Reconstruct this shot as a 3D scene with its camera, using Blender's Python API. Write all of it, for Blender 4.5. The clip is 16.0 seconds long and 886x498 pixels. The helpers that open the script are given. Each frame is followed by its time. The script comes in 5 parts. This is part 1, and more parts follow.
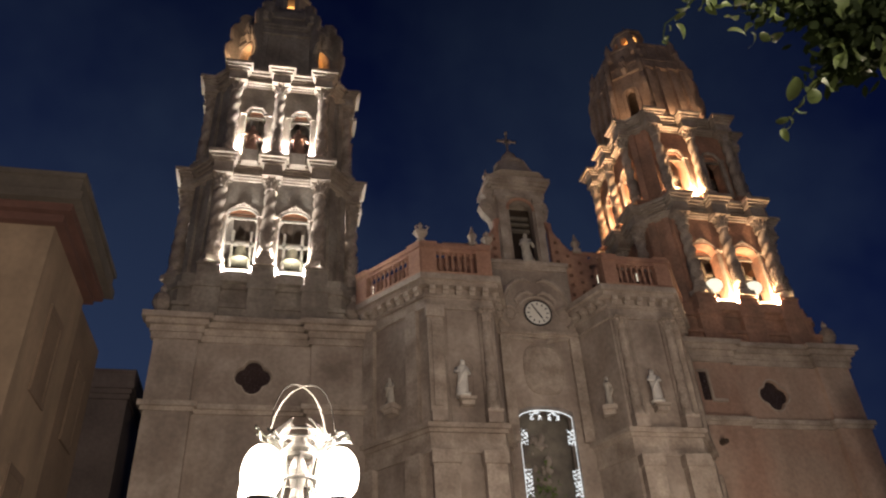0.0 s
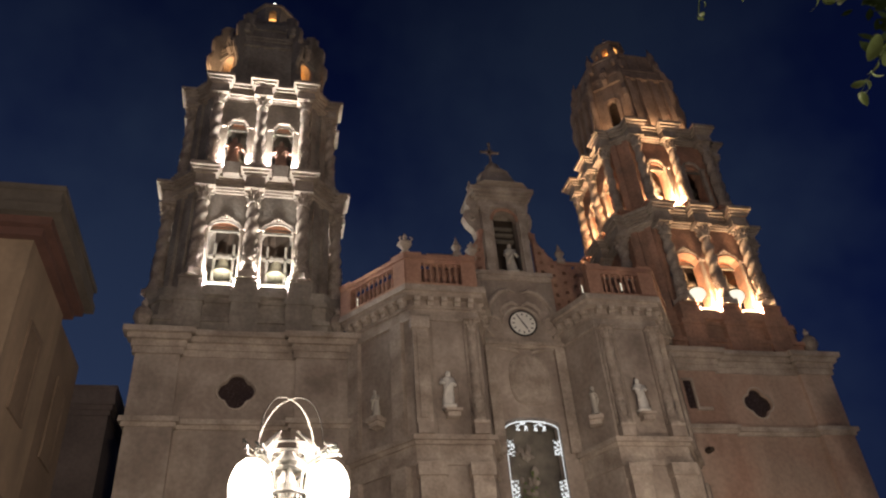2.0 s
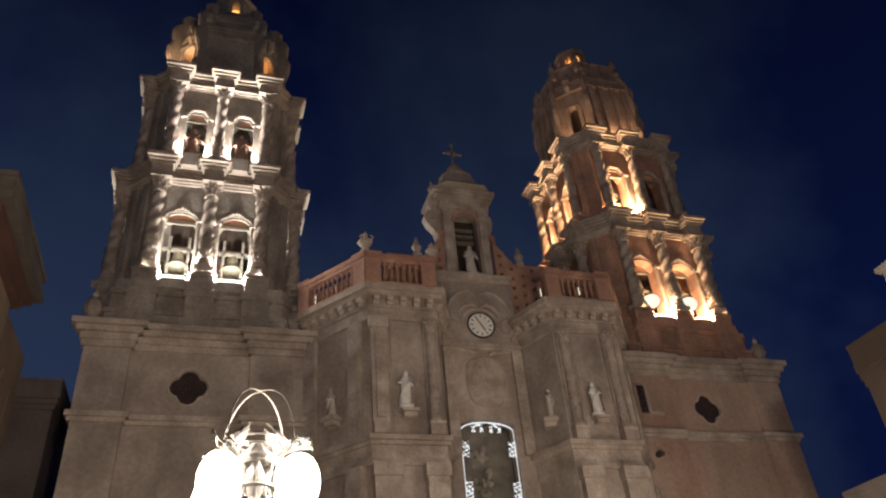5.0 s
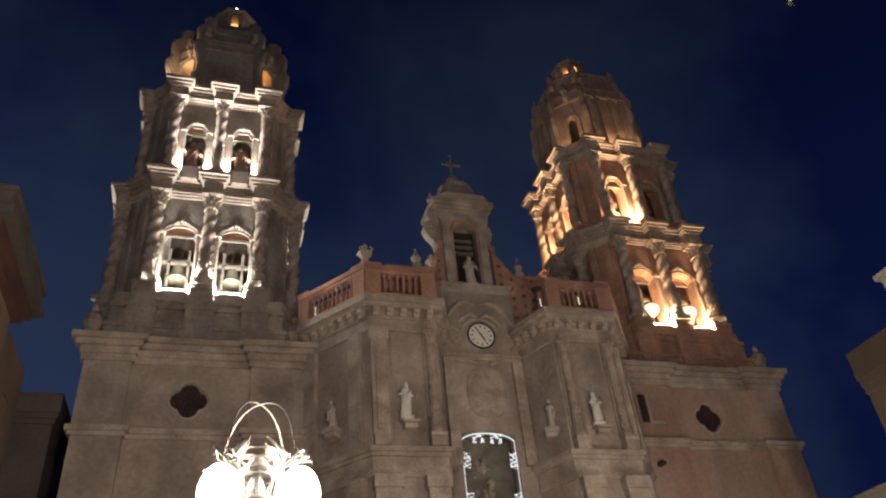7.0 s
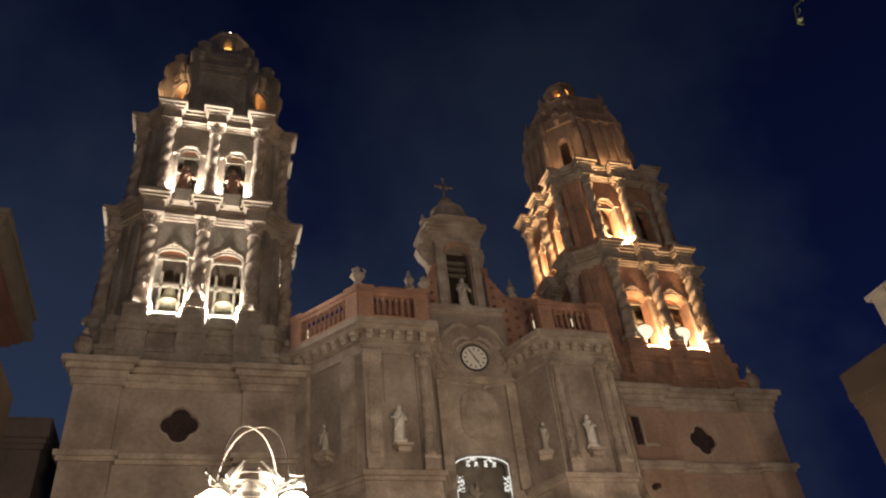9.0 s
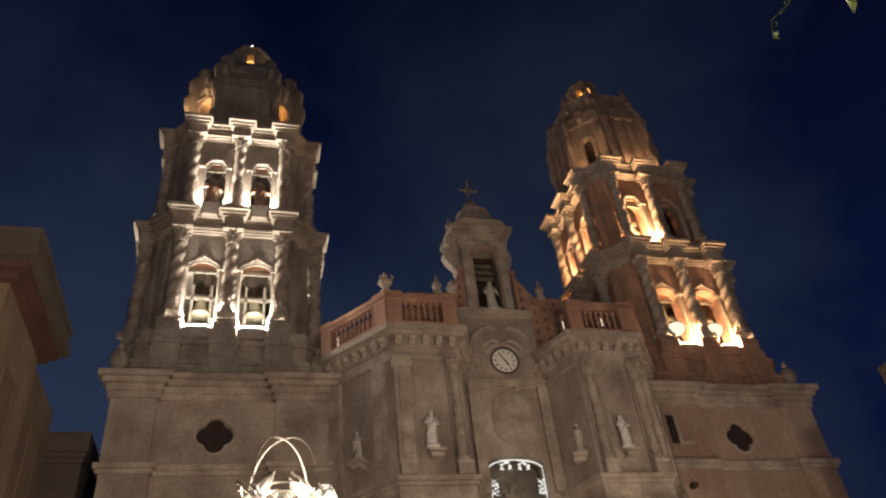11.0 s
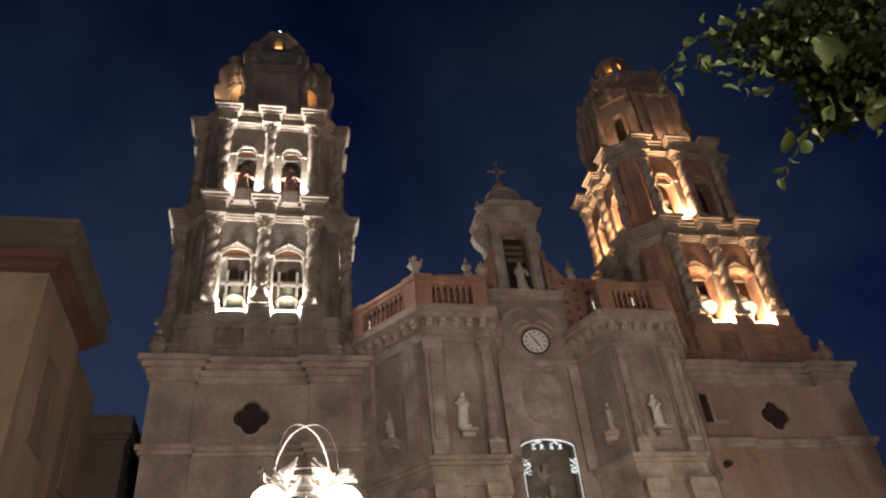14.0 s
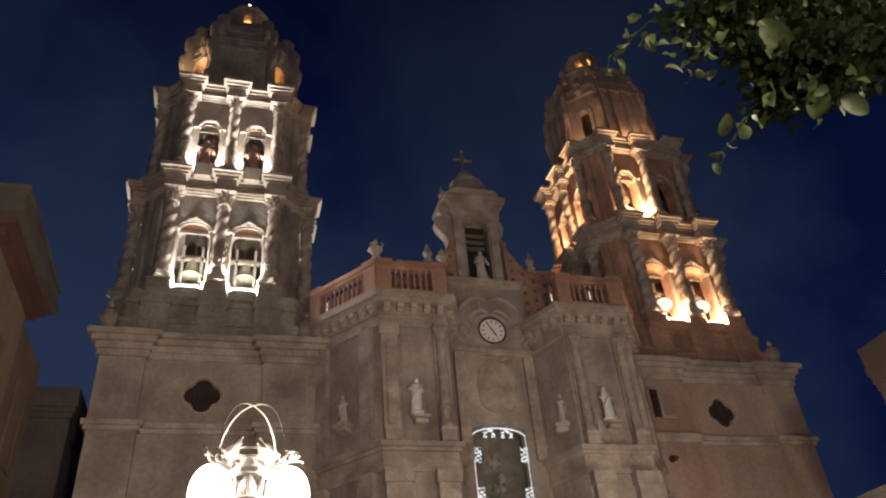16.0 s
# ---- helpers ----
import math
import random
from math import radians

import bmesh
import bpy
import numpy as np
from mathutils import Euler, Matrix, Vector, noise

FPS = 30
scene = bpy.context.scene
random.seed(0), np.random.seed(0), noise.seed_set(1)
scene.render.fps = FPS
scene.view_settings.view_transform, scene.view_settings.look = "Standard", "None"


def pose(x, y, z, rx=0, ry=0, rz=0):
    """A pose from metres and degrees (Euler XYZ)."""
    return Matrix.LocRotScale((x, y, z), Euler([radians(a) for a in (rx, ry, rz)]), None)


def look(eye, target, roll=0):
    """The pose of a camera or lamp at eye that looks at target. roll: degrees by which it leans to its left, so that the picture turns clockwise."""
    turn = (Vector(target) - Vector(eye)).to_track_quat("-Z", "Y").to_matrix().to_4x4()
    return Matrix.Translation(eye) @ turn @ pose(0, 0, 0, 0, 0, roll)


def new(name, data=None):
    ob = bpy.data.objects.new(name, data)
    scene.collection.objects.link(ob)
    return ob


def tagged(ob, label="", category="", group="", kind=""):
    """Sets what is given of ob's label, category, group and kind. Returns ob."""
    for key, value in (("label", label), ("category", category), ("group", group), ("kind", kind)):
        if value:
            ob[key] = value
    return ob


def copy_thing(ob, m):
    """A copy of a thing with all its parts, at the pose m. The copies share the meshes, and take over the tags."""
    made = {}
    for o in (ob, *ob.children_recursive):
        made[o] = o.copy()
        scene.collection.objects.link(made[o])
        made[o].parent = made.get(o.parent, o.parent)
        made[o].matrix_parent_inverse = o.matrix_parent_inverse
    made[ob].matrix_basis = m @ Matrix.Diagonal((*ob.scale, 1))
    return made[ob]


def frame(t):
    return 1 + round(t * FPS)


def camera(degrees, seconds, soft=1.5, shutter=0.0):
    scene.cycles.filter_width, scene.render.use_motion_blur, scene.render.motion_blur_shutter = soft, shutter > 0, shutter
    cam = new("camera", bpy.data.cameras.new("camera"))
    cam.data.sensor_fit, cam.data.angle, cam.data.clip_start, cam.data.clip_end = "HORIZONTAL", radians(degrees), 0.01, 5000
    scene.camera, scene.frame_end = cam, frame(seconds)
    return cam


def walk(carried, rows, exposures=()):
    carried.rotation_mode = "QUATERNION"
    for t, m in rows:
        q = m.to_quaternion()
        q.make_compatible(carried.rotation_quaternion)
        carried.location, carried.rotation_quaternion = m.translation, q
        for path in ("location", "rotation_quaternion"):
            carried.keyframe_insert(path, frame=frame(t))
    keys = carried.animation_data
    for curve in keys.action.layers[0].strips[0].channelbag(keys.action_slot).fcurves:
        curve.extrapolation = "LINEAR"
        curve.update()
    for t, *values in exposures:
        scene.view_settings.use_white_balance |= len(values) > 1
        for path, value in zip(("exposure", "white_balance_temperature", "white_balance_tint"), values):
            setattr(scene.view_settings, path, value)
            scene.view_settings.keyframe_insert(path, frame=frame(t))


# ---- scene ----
# The camera and its walk: a phone held in the plaza, looking up at the church.
cam = camera(60.99, 16.0, soft=2.2)
walk(cam, [
    (0.0, pose(0.032, 0.046, 1.612, 123.542, 2.879, -11.436)),
    (0.5, pose(0.030, 0.019, 1.604, 124.097, 3.261, -11.197)),
    (1.0, pose(0.028, -0.005, 1.598, 124.620, 3.496, -11.137)),
    (1.5, pose(0.009, 0.021, 1.600, 124.869, 3.817, -11.418)),
    (2.0, pose(-0.018, 0.146, 1.631, 124.399, 4.020, -12.242)),
    (2.5, pose(-0.132, 0.210, 1.615, 124.221, 4.135, -13.213)),
    (3.0, pose(-0.207, 0.284, 1.610, 123.851, 4.302, -13.815)),
    (3.5, pose(-0.210, 0.294, 1.627, 123.736, 4.401, -14.861)),
    (4.0, pose(-0.232, 0.304, 1.614, 124.138, 4.373, -15.925)),
    (6.5, pose(-0.224, 0.268, 1.604, 124.417, 4.585, -16.065)),
    (7.0, pose(-0.228, 0.241, 1.597, 125.075, 4.896, -15.769)),
    (7.5, pose(-0.229, 0.253, 1.608, 125.554, 5.116, -15.607)),
    (8.0, pose(-0.248, 0.217, 1.592, 125.977, 5.177, -15.725)),
    (8.5, pose(-0.237, 0.257, 1.610, 126.394, 5.258, -16.019)),
    (9.0, pose(-0.253, 0.263, 1.606, 126.722, 5.352, -16.166)),
    (11.5, pose(-0.144, 0.147, 1.611, 127.379, 5.583, -12.166)),
    (12.0, pose(-0.081, 0.070, 1.600, 127.361, 5.336, -11.159)),
    (12.5, pose(-0.043, 0.026, 1.595, 127.135, 5.007, -10.348)),
    (13.0, pose(-0.023, -0.020, 1.593, 126.537, 4.771, -9.982)),
    (13.5, pose(-0.035, -0.032, 1.596, 126.284, 4.884, -10.245)),
    (14.0, pose(-0.021, -0.013, 1.602, 125.969, 4.936, -10.604)),
    (14.5, pose(0.000, -0.000, 1.600, 125.529, 4.766, -11.426)),
    (15.0, pose(0.037, 0.049, 1.620, 125.117, 4.639, -12.457)),
    (15.5, pose(0.043, 0.037, 1.602, 124.730, 4.531, -13.822)),
    (16.0, pose(0.039, 0.024, 1.611, 124.647, 4.314, -14.560)),
], exposures=(
    (0.0, 0.06, 6500, 10),
    (7.5, 0.06, 6500, 10),
    (8.5, 0.06, 7000, 10),
    (9.0, 0.06, 7300, 10),
    (10.5, 0.06, 7300, 10),
    (12.0, 0.06, 6600, 10),
    (13.0, 0.06, 6500, 10),
    (16.0, 0.06, 6500, 10),
))

# ---- light ----
world = bpy.data.worlds.new("night_sky")
scene.world = world
world.use_nodes = True
wn = world.node_tree
wn.nodes.clear()
w_out = wn.nodes.new("ShaderNodeOutputWorld")
w_bg = wn.nodes.new("ShaderNodeBackground")
w_co = wn.nodes.new("ShaderNodeTexCoord")
w_noise = wn.nodes.new("ShaderNodeTexNoise")
w_noise.inputs["Scale"].default_value = 1.9
w_noise.inputs["Detail"].default_value = 5.0
w_noise.inputs["Roughness"].default_value = 0.55
w_ramp = wn.nodes.new("ShaderNodeValToRGB")
w_ramp.color_ramp.elements[0].position = 0.42
w_ramp.color_ramp.elements[0].color = (0.0021, 0.0045, 0.0245, 1)
w_ramp.color_ramp.elements[1].position = 0.64
w_ramp.color_ramp.elements[1].color = (0.0105, 0.0175, 0.040, 1)
wn.links.new(w_co.outputs["Generated"], w_noise.inputs["Vector"])
wn.links.new(w_noise.outputs["Fac"], w_ramp.inputs["Fac"])
w_sep = wn.nodes.new("ShaderNodeSeparateXYZ")
w_fall = wn.nodes.new("ShaderNodeMapRange")
w_fall.inputs["From Min"].default_value = 0.40
w_fall.inputs["From Max"].default_value = 0.82
w_fall.inputs["To Min"].default_value = 1.6
w_fall.inputs["To Max"].default_value = 0.57
w_mul = wn.nodes.new("ShaderNodeVectorMath")
w_mul.operation = "SCALE"
wn.links.new(w_co.outputs["Generated"], w_sep.inputs["Vector"])
wn.links.new(w_sep.outputs["Z"], w_fall.inputs["Value"])
wn.links.new(w_ramp.outputs["Color"], w_mul.inputs[0])
w_side = wn.nodes.new("ShaderNodeMapRange")
w_side.inputs["From Min"].default_value = -0.3
w_side.inputs["From Max"].default_value = 0.65
w_side.inputs["To Min"].default_value = 1.06
w_side.inputs["To Max"].default_value = 0.80
w_both = wn.nodes.new("ShaderNodeMath")
w_both.operation = "MULTIPLY"
wn.links.new(w_sep.outputs["X"], w_side.inputs["Value"])
wn.links.new(w_fall.outputs["Result"], w_both.inputs[0])
wn.links.new(w_side.outputs["Result"], w_both.inputs[1])
wn.links.new(w_both.outputs["Value"], w_mul.inputs["Scale"])
wn.links.new(w_mul.outputs["Vector"], w_bg.inputs["Color"])
wn.links.new(w_bg.outputs["Background"], w_out.inputs["Surface"])

WHITE = (1.0, 0.96, 0.89)
AMBER = (1.0, 0.62, 0.34)
ORANGE = (1.0, 0.42, 0.10)
WARM = (1.0, 0.83, 0.67)


def area(name, at, aim, w, h, power, color, beam=180):
    lamp = bpy.data.lights.new(name, "AREA")
    lamp.shape, lamp.size, lamp.size_y = "RECTANGLE", w, h
    lamp.energy, lamp.color = power, color
    lamp.spread = radians(beam)
    ob = new(name, lamp)
    ob.matrix_world = look(at, aim)
    return ob


def point(name, at, power, color, radius=0.15):
    lamp = bpy.data.lights.new(name, "POINT")
    lamp.energy, lamp.color, lamp.shadow_soft_size = power, color, radius
    ob = new(name, lamp)
    ob.location = at
    return ob


# Plan, in metres. The church front faces -y.
AX = 11.47                    # axis of the portal
TOWERS = (-1.38, 24.20)       # axes of the two bell towers
TY = 35.9                     # depth of the tower axes
FRONT = 3.9                   # from a tower's axis to its bell-stage front


# ---- materials ----
def material(name, color, rough=0.8, metal=0.0, vary=0.25, scale=1.2, grain=14.0, bump=0.25, stain=None, spread=0.0, streak=0.0):
    """A surface with stains at one scale and grain at a finer one."""
    m = bpy.data.materials.new(name)
    m.use_nodes = True
    t = m.node_tree
    b = t.nodes["Principled BSDF"]
    b.inputs["Roughness"].default_value = rough
    b.inputs["Metallic"].default_value = metal
    co = t.nodes.new("ShaderNodeTexCoord")
    big = t.nodes.new("ShaderNodeTexNoise")
    big.inputs["Scale"].default_value, big.inputs["Detail"].default_value = scale, 6.0
    fine = t.nodes.new("ShaderNodeTexNoise")
    fine.inputs["Scale"].default_value, fine.inputs["Detail"].default_value = grain, 5.0
    t.links.new(co.outputs["Object"], big.inputs["Vector"])
    t.links.new(co.outputs["Object"], fine.inputs["Vector"])
    ramp = t.nodes.new("ShaderNodeValToRGB")
    dark = stain or tuple(c * (1 - 1.6 * vary) for c in color)
    ramp.color_ramp.elements[0].position, ramp.color_ramp.elements[1].position = 0.32, 0.66
    ramp.color_ramp.elements[0].color = (*dark, 1)
    ramp.color_ramp.elements[1].color = (*color, 1)
    t.links.new(big.outputs["Fac"], ramp.inputs["Fac"])
    mix = t.nodes.new("ShaderNodeMix")
    mix.data_type, mix.blend_type = "RGBA", "MULTIPLY"
    mix.inputs["Factor"].default_value = 0.75
    grey = t.nodes.new("ShaderNodeMapRange")
    grey.inputs["From Min"].default_value, grey.inputs["From Max"].default_value = 0.3, 0.7
    grey.inputs["To Min"].default_value, grey.inputs["To Max"].default_value = 1 - vary, 1 + vary * 0.6
    t.links.new(fine.outputs["Fac"], grey.inputs["Value"])
    t.links.new(ramp.outputs["Color"], mix.inputs["A"])
    t.links.new(grey.outputs["Result"], mix.inputs["B"])
    last = mix.outputs["Result"]
    if streak:
        stretch = t.nodes.new("ShaderNodeMapping")
        stretch.inputs["Scale"].default_value = (0.9, 0.9, 0.22)
        run = t.nodes.new("ShaderNodeTexNoise")
        run.inputs["Scale"].default_value, run.inputs["Detail"].default_value = 1.0, 5.0
        rg = t.nodes.new("ShaderNodeMapRange")
        rg.inputs["From Min"].default_value, rg.inputs["From Max"].default_value = 0.36, 0.62
        rg.inputs["To Min"].default_value, rg.inputs["To Max"].default_value = 1 - streak, 1.08
        m3 = t.nodes.new("ShaderNodeMix")
        m3.data_type, m3.blend_type = "RGBA", "MULTIPLY"
        m3.inputs["Factor"].default_value = 1.0
        t.links.new(co.outputs["Object"], stretch.inputs["Vector"])
        t.links.new(stretch.outputs["Vector"], run.inputs["Vector"])
        t.links.new(run.outputs["Fac"], rg.inputs["Value"])
        t.links.new(last, m3.inputs["A"])
        t.links.new(rg.outputs["Result"], m3.inputs["B"])
        last = m3.outputs["Result"]
    if spread:
        info = t.nodes.new("ShaderNodeObjectInfo")
        r = t.nodes.new("ShaderNodeMapRange")
        r.inputs["To Min"].default_value, r.inputs["To Max"].default_value = 1 - spread, 1 + spread
        t.links.new(info.outputs["Random"], r.inputs["Value"])
        m2 = t.nodes.new("ShaderNodeMix")
        m2.data_type, m2.blend_type = "RGBA", "MULTIPLY"
        m2.inputs["Factor"].default_value = 1.0
        t.links.new(last, m2.inputs["A"])
        t.links.new(r.outputs["Result"], m2.inputs["B"])
        last = m2.outputs["Result"]
    t.links.new(last, b.inputs["Base Color"])
    rr = t.nodes.new("ShaderNodeMapRange")
    rr.inputs["To Min"].default_value, rr.inputs["To Max"].default_value = max(rough - 0.12, 0.02), min(rough + 0.12, 1)
    t.links.new(fine.outputs["Fac"], rr.inputs["Value"])
    t.links.new(rr.outputs["Result"], b.inputs["Roughness"])
    if bump:
        bp = t.nodes.new("ShaderNodeBump")
        bp.inputs["Strength"].default_value, bp.inputs["Distance"].default_value = bump, 0.05
        t.links.new(fine.outputs["Fac"], bp.inputs["Height"])
        t.links.new(bp.outputs["Normal"], b.inputs["Normal"])
    return m


def glow(name, color, strength):
    m = bpy.data.materials.new(name)
    m.use_nodes = True
    b = m.node_tree.nodes["Principled BSDF"]
    b.inputs["Base Color"].default_value = (*[min(c, 0.8) for c in color], 1)
    b.inputs["Emission Color"].default_value = (*color, 1)
    b.inputs["Emission Strength"].default_value = strength
    return m


STONE = material("pink_grey_stone", (0.40, 0.335, 0.285), 0.88, vary=0.24, scale=0.55, grain=5.0, bump=0.5, stain=(0.23, 0.18, 0.15), streak=0.2)
BLUSH = material("blushed_stone", (0.40, 0.305, 0.245), 0.9, vary=0.22, scale=0.3, grain=5.0, bump=0.4, stain=(0.33, 0.205, 0.155), streak=0.2)
TRIM = material("carved_stone", (0.45, 0.38, 0.32), 0.85, vary=0.26, scale=1.1, grain=9.0, bump=0.6, stain=(0.25, 0.20, 0.165))
RED = material("red_stone", (0.47, 0.275, 0.19), 0.9, vary=0.26, scale=0.7, grain=6.0, bump=0.5, stain=(0.26, 0.135, 0.10), streak=0.2)
TOWER = material("tower_stone", (0.35, 0.31, 0.265), 0.88, vary=0.28, scale=0.8, grain=6.0, bump=0.6, stain=(0.20, 0.165, 0.14), streak=0.25)
TOWER_RED = material("tower_pink_stone", (0.46, 0.255, 0.175), 0.88, vary=0.28, scale=0.8, grain=6.0, bump=0.6, stain=(0.25, 0.155, 0.115), streak=0.2)
CROWN = material("drum_stone", (0.44, 0.315, 0.235), 0.88, vary=0.28, scale=0.8, grain=6.0, bump=0.6, stain=(0.26, 0.18, 0.135), streak=0.25)
BRICK = material("pink_brick_plaster", (0.74, 0.37, 0.22), 0.85, vary=0.15, scale=1.5, grain=12.0, bump=0.3)
MARBLE = material("white_marble", (0.72, 0.69, 0.64), 0.55, vary=0.14, scale=3.0, grain=18.0, bump=0.2)
BRONZE = material("green_bronze", (0.30, 0.27, 0.19), 0.5, 0.55, vary=0.2, scale=2.5, grain=18.0, bump=0.15)
TIMBER = material("grey_timber", (0.19, 0.165, 0.135), 0.8, vary=0.25, scale=2.0, grain=20.0, bump=0.3)
DARKGLASS = material("dark_window", (0.05, 0.034, 0.028), 0.25, vary=0.2, bump=0.0)
CLOCKWHITE = material("clock_enamel", (0.78, 0.76, 0.70), 0.4, vary=0.05, bump=0.0)
BLACK = material("black_iron", (0.02, 0.02, 0.022), 0.5, 0.4, vary=0.2, bump=0.1)
IRON = material("painted_iron", (0.018, 0.017, 0.016), 0.55, 0.0, vary=0.15, scale=6.0, grain=30.0, bump=0.1)
PLASTER = material("ochre_plaster", (0.22, 0.16, 0.11), 0.9, vary=0.14, scale=0.5, grain=6.0, bump=0.2, stain=(0.165, 0.12, 0.083), streak=0.2)
EAVE = material("red_eave", (0.10, 0.046, 0.036), 0.85, vary=0.2, scale=0.9, grain=7.0, bump=0.3)
BROWN = material("brown_plaster", (0.14, 0.097, 0.067), 0.9, vary=0.2, scale=0.5, grain=6.0, bump=0.2)
PARAPET = material("weathered_parapet", (0.09, 0.075, 0.062), 0.9, vary=0.25, scale=0.7, grain=7.0, bump=0.3)
DUSK = material("dark_render", (0.19, 0.15, 0.135), 0.9, vary=0.2, scale=0.5, grain=6.0, bump=0.2)
# House plaster; in belfry and gable niche its darkness stands for shade.
UMBER = material("umber_plaster_and_shade", (0.055, 0.036, 0.024), 0.9, vary=0.25, scale=0.6, grain=6.0, bump=0.2)
PALE = material("pale_render", (0.50, 0.46, 0.40), 0.9, vary=0.15, scale=0.6, grain=8.0, bump=0.2)
PAVING = material("plaza_paving", (0.20, 0.17, 0.15), 0.8, vary=0.25, scale=0.6, grain=5.0, bump=0.3)
BARK = material("bark", (0.14, 0.10, 0.07), 0.9, vary=0.35, scale=6.0, grain=30.0, bump=0.6)
LEAF = material("green_leaf", (0.11, 0.15, 0.05), 0.42, vary=0.25, scale=9.0, grain=40.0, bump=0.1, spread=0.5)
# Leaf green darkened with the shade found inside the clumps.
LEAF_SHADED = material("shaded_leaf", (0.022, 0.034, 0.012), 0.8, vary=0.3, scale=9.0, grain=40.0, bump=0.1)


def thin(m, share, shine):
    """Lets part of the light through, as a leaf does."""
    t = m.node_tree
    b = t.nodes["Principled BSDF"]
    b.inputs["Specular IOR Level"].default_value = shine
    tr = t.nodes.new("ShaderNodeBsdfTranslucent")
    mx = t.nodes.new("ShaderNodeMixShader")
    mx.inputs["Fac"].default_value = share
    t.links.new(b.inputs["Base Color"].links[0].from_socket, tr.inputs["Color"])
    t.links.new(b.outputs["BSDF"], mx.inputs[1])
    t.links.new(tr.outputs["BSDF"], mx.inputs[2])
    t.links.new(mx.outputs["Shader"], t.nodes["Material Output"].inputs["Surface"])


IRON.node_tree.nodes["Principled BSDF"].inputs["Specular IOR Level"].default_value = 0.2
thin(LEAF, 0.4, 0.4)
thin(LEAF_SHADED, 0.3, 0.1)
BULB = glow("opal_globe_lit", (1.0, 0.86, 0.72), 14.0)
LED_WHITE = glow("white_floodlight_lens", (1.0, 0.93, 0.82), 9.0)
LED_AMBER = glow("amber_floodlight_lens", (1.0, 0.80, 0.52), 9.0)
LANTERN_GLOW = glow("orange_lantern_lens", (1.0, 0.46, 0.12), 2.2)
# Lit look of the window's white ornament, put into the material as glow.
DRAPE = glow("glowing_white_ornament", (0.80, 0.88, 0.94), 0.8)
DISC = glow("flood_disc_lens", (1.0, 0.92, 0.72), 0.95)


# ---- shapes ----
def box(bm, x0, x1, y0, y1, z0, z1):
    v = [bm.verts.new((x, y, z)) for z in (z0, z1) for x, y in ((x0, y0), (x1, y0), (x1, y1), (x0, y1))]
    for q in ((3, 2, 1, 0), (4, 5, 6, 7), (0, 1, 5, 4), (1, 2, 6, 5), (2, 3, 7, 6), (3, 0, 4, 7)):
        bm.faces.new([v[i] for i in q])


def prism(bm, pts, z0, z1, top=None):
    """pts counter-clockwise from above; top: other points for the upper end."""
    a = [bm.verts.new((x, y, z0)) for x, y in pts]
    b = [bm.verts.new((x, y, z1)) for x, y in (top or pts)]
    n = len(pts)
    bm.faces.new(a[::-1])
    bm.faces.new(b)
    for i in range(n):
        bm.faces.new((a[i], a[(i + 1) % n], b[(i + 1) % n], b[i]))


def lathe(bm, profile, seg=12, twist=0.0, lobes=0, depth=0.0, at=(0, 0, 0)):
    """profile: (radius, z) from the bottom up. lobes and twist make a spiral shaft."""
    rings = []
    for r, z in profile:
        ring = []
        for i in range(seg):
            a = 2 * math.pi * i / seg
            rad = r * (1 + depth * math.cos(lobes * a - twist * z)) if lobes else r
            ring.append(bm.verts.new((at[0] + rad * math.cos(a), at[1] + rad * math.sin(a), at[2] + z)))
        rings.append(ring)
    for p, q in zip(rings, rings[1:]):
        for i in range(seg):
            bm.faces.new((p[i], p[(i + 1) % seg], q[(i + 1) % seg], q[i]))
    bm.faces.new(rings[0][::-1])
    bm.faces.new(rings[-1])


def tube(bm, pts, radii, seg=6):
    """A round bar along points."""
    pts = [Vector(p) for p in pts]
    rings = []
    for i, p in enumerate(pts):
        d = (pts[min(i + 1, len(pts) - 1)] - pts[max(i - 1, 0)]).normalized()
        side = d.cross(Vector((0.31, 0.17, 0.93))).normalized()
        up = side.cross(d)
        r = radii[i] if isinstance(radii, (list, tuple)) else radii
        rings.append([bm.verts.new(p + r * (math.cos(2 * math.pi * k / seg) * side + math.sin(2 * math.pi * k / seg) * up)) for k in range(seg)])
    for a, b in zip(rings, rings[1:]):
        for k in range(seg):
            bm.faces.new((a[k], a[(k + 1) % seg], b[(k + 1) % seg], b[k]))
    bm.faces.new(rings[0][::-1])
    bm.faces.new(rings[-1])


def pierced(bm, x0, x1, y0, y1, z0, z1, holes):
    """A wall of thickness y0..y1 with holes (xa, xb, low(x), high(x), steps) that go through it."""
    x = x0
    for xa, xb, low, high, n in sorted(holes, key=lambda h: h[0]):
        if xa > x:
            box(bm, x, xa, y0, y1, z0, z1)
        for i in range(n):
            a, b = xa + (xb - xa) * i / n, xa + (xb - xa) * (i + 1) / n
            for ends in (((z0, z0), (low(a), low(b))), ((high(a), high(b)), (z1, z1))):
                (pa, pb), (qa, qb) = ends
                if qa - pa < 1e-4 and qb - pb < 1e-4:
                    continue
                v = [bm.verts.new(c) for c in ((a, y0, pa), (b, y0, pb), (b, y1, pb), (a, y1, pa), (a, y0, qa), (b, y0, qb), (b, y1, qb), (a, y1, qa))]
                for q in ((3, 2, 1, 0), (4, 5, 6, 7), (0, 1, 5, 4), (2, 3, 7, 6)):
                    bm.faces.new([v[k] for k in q])
                if i == 0:
                    bm.faces.new([v[k] for k in (3, 0, 4, 7)])
                if i == n - 1:
                    bm.faces.new([v[k] for k in (1, 2, 6, 5)])
        x = xb
    if x1 > x:
        box(bm, x, x1, y0, y1, z0, z1)


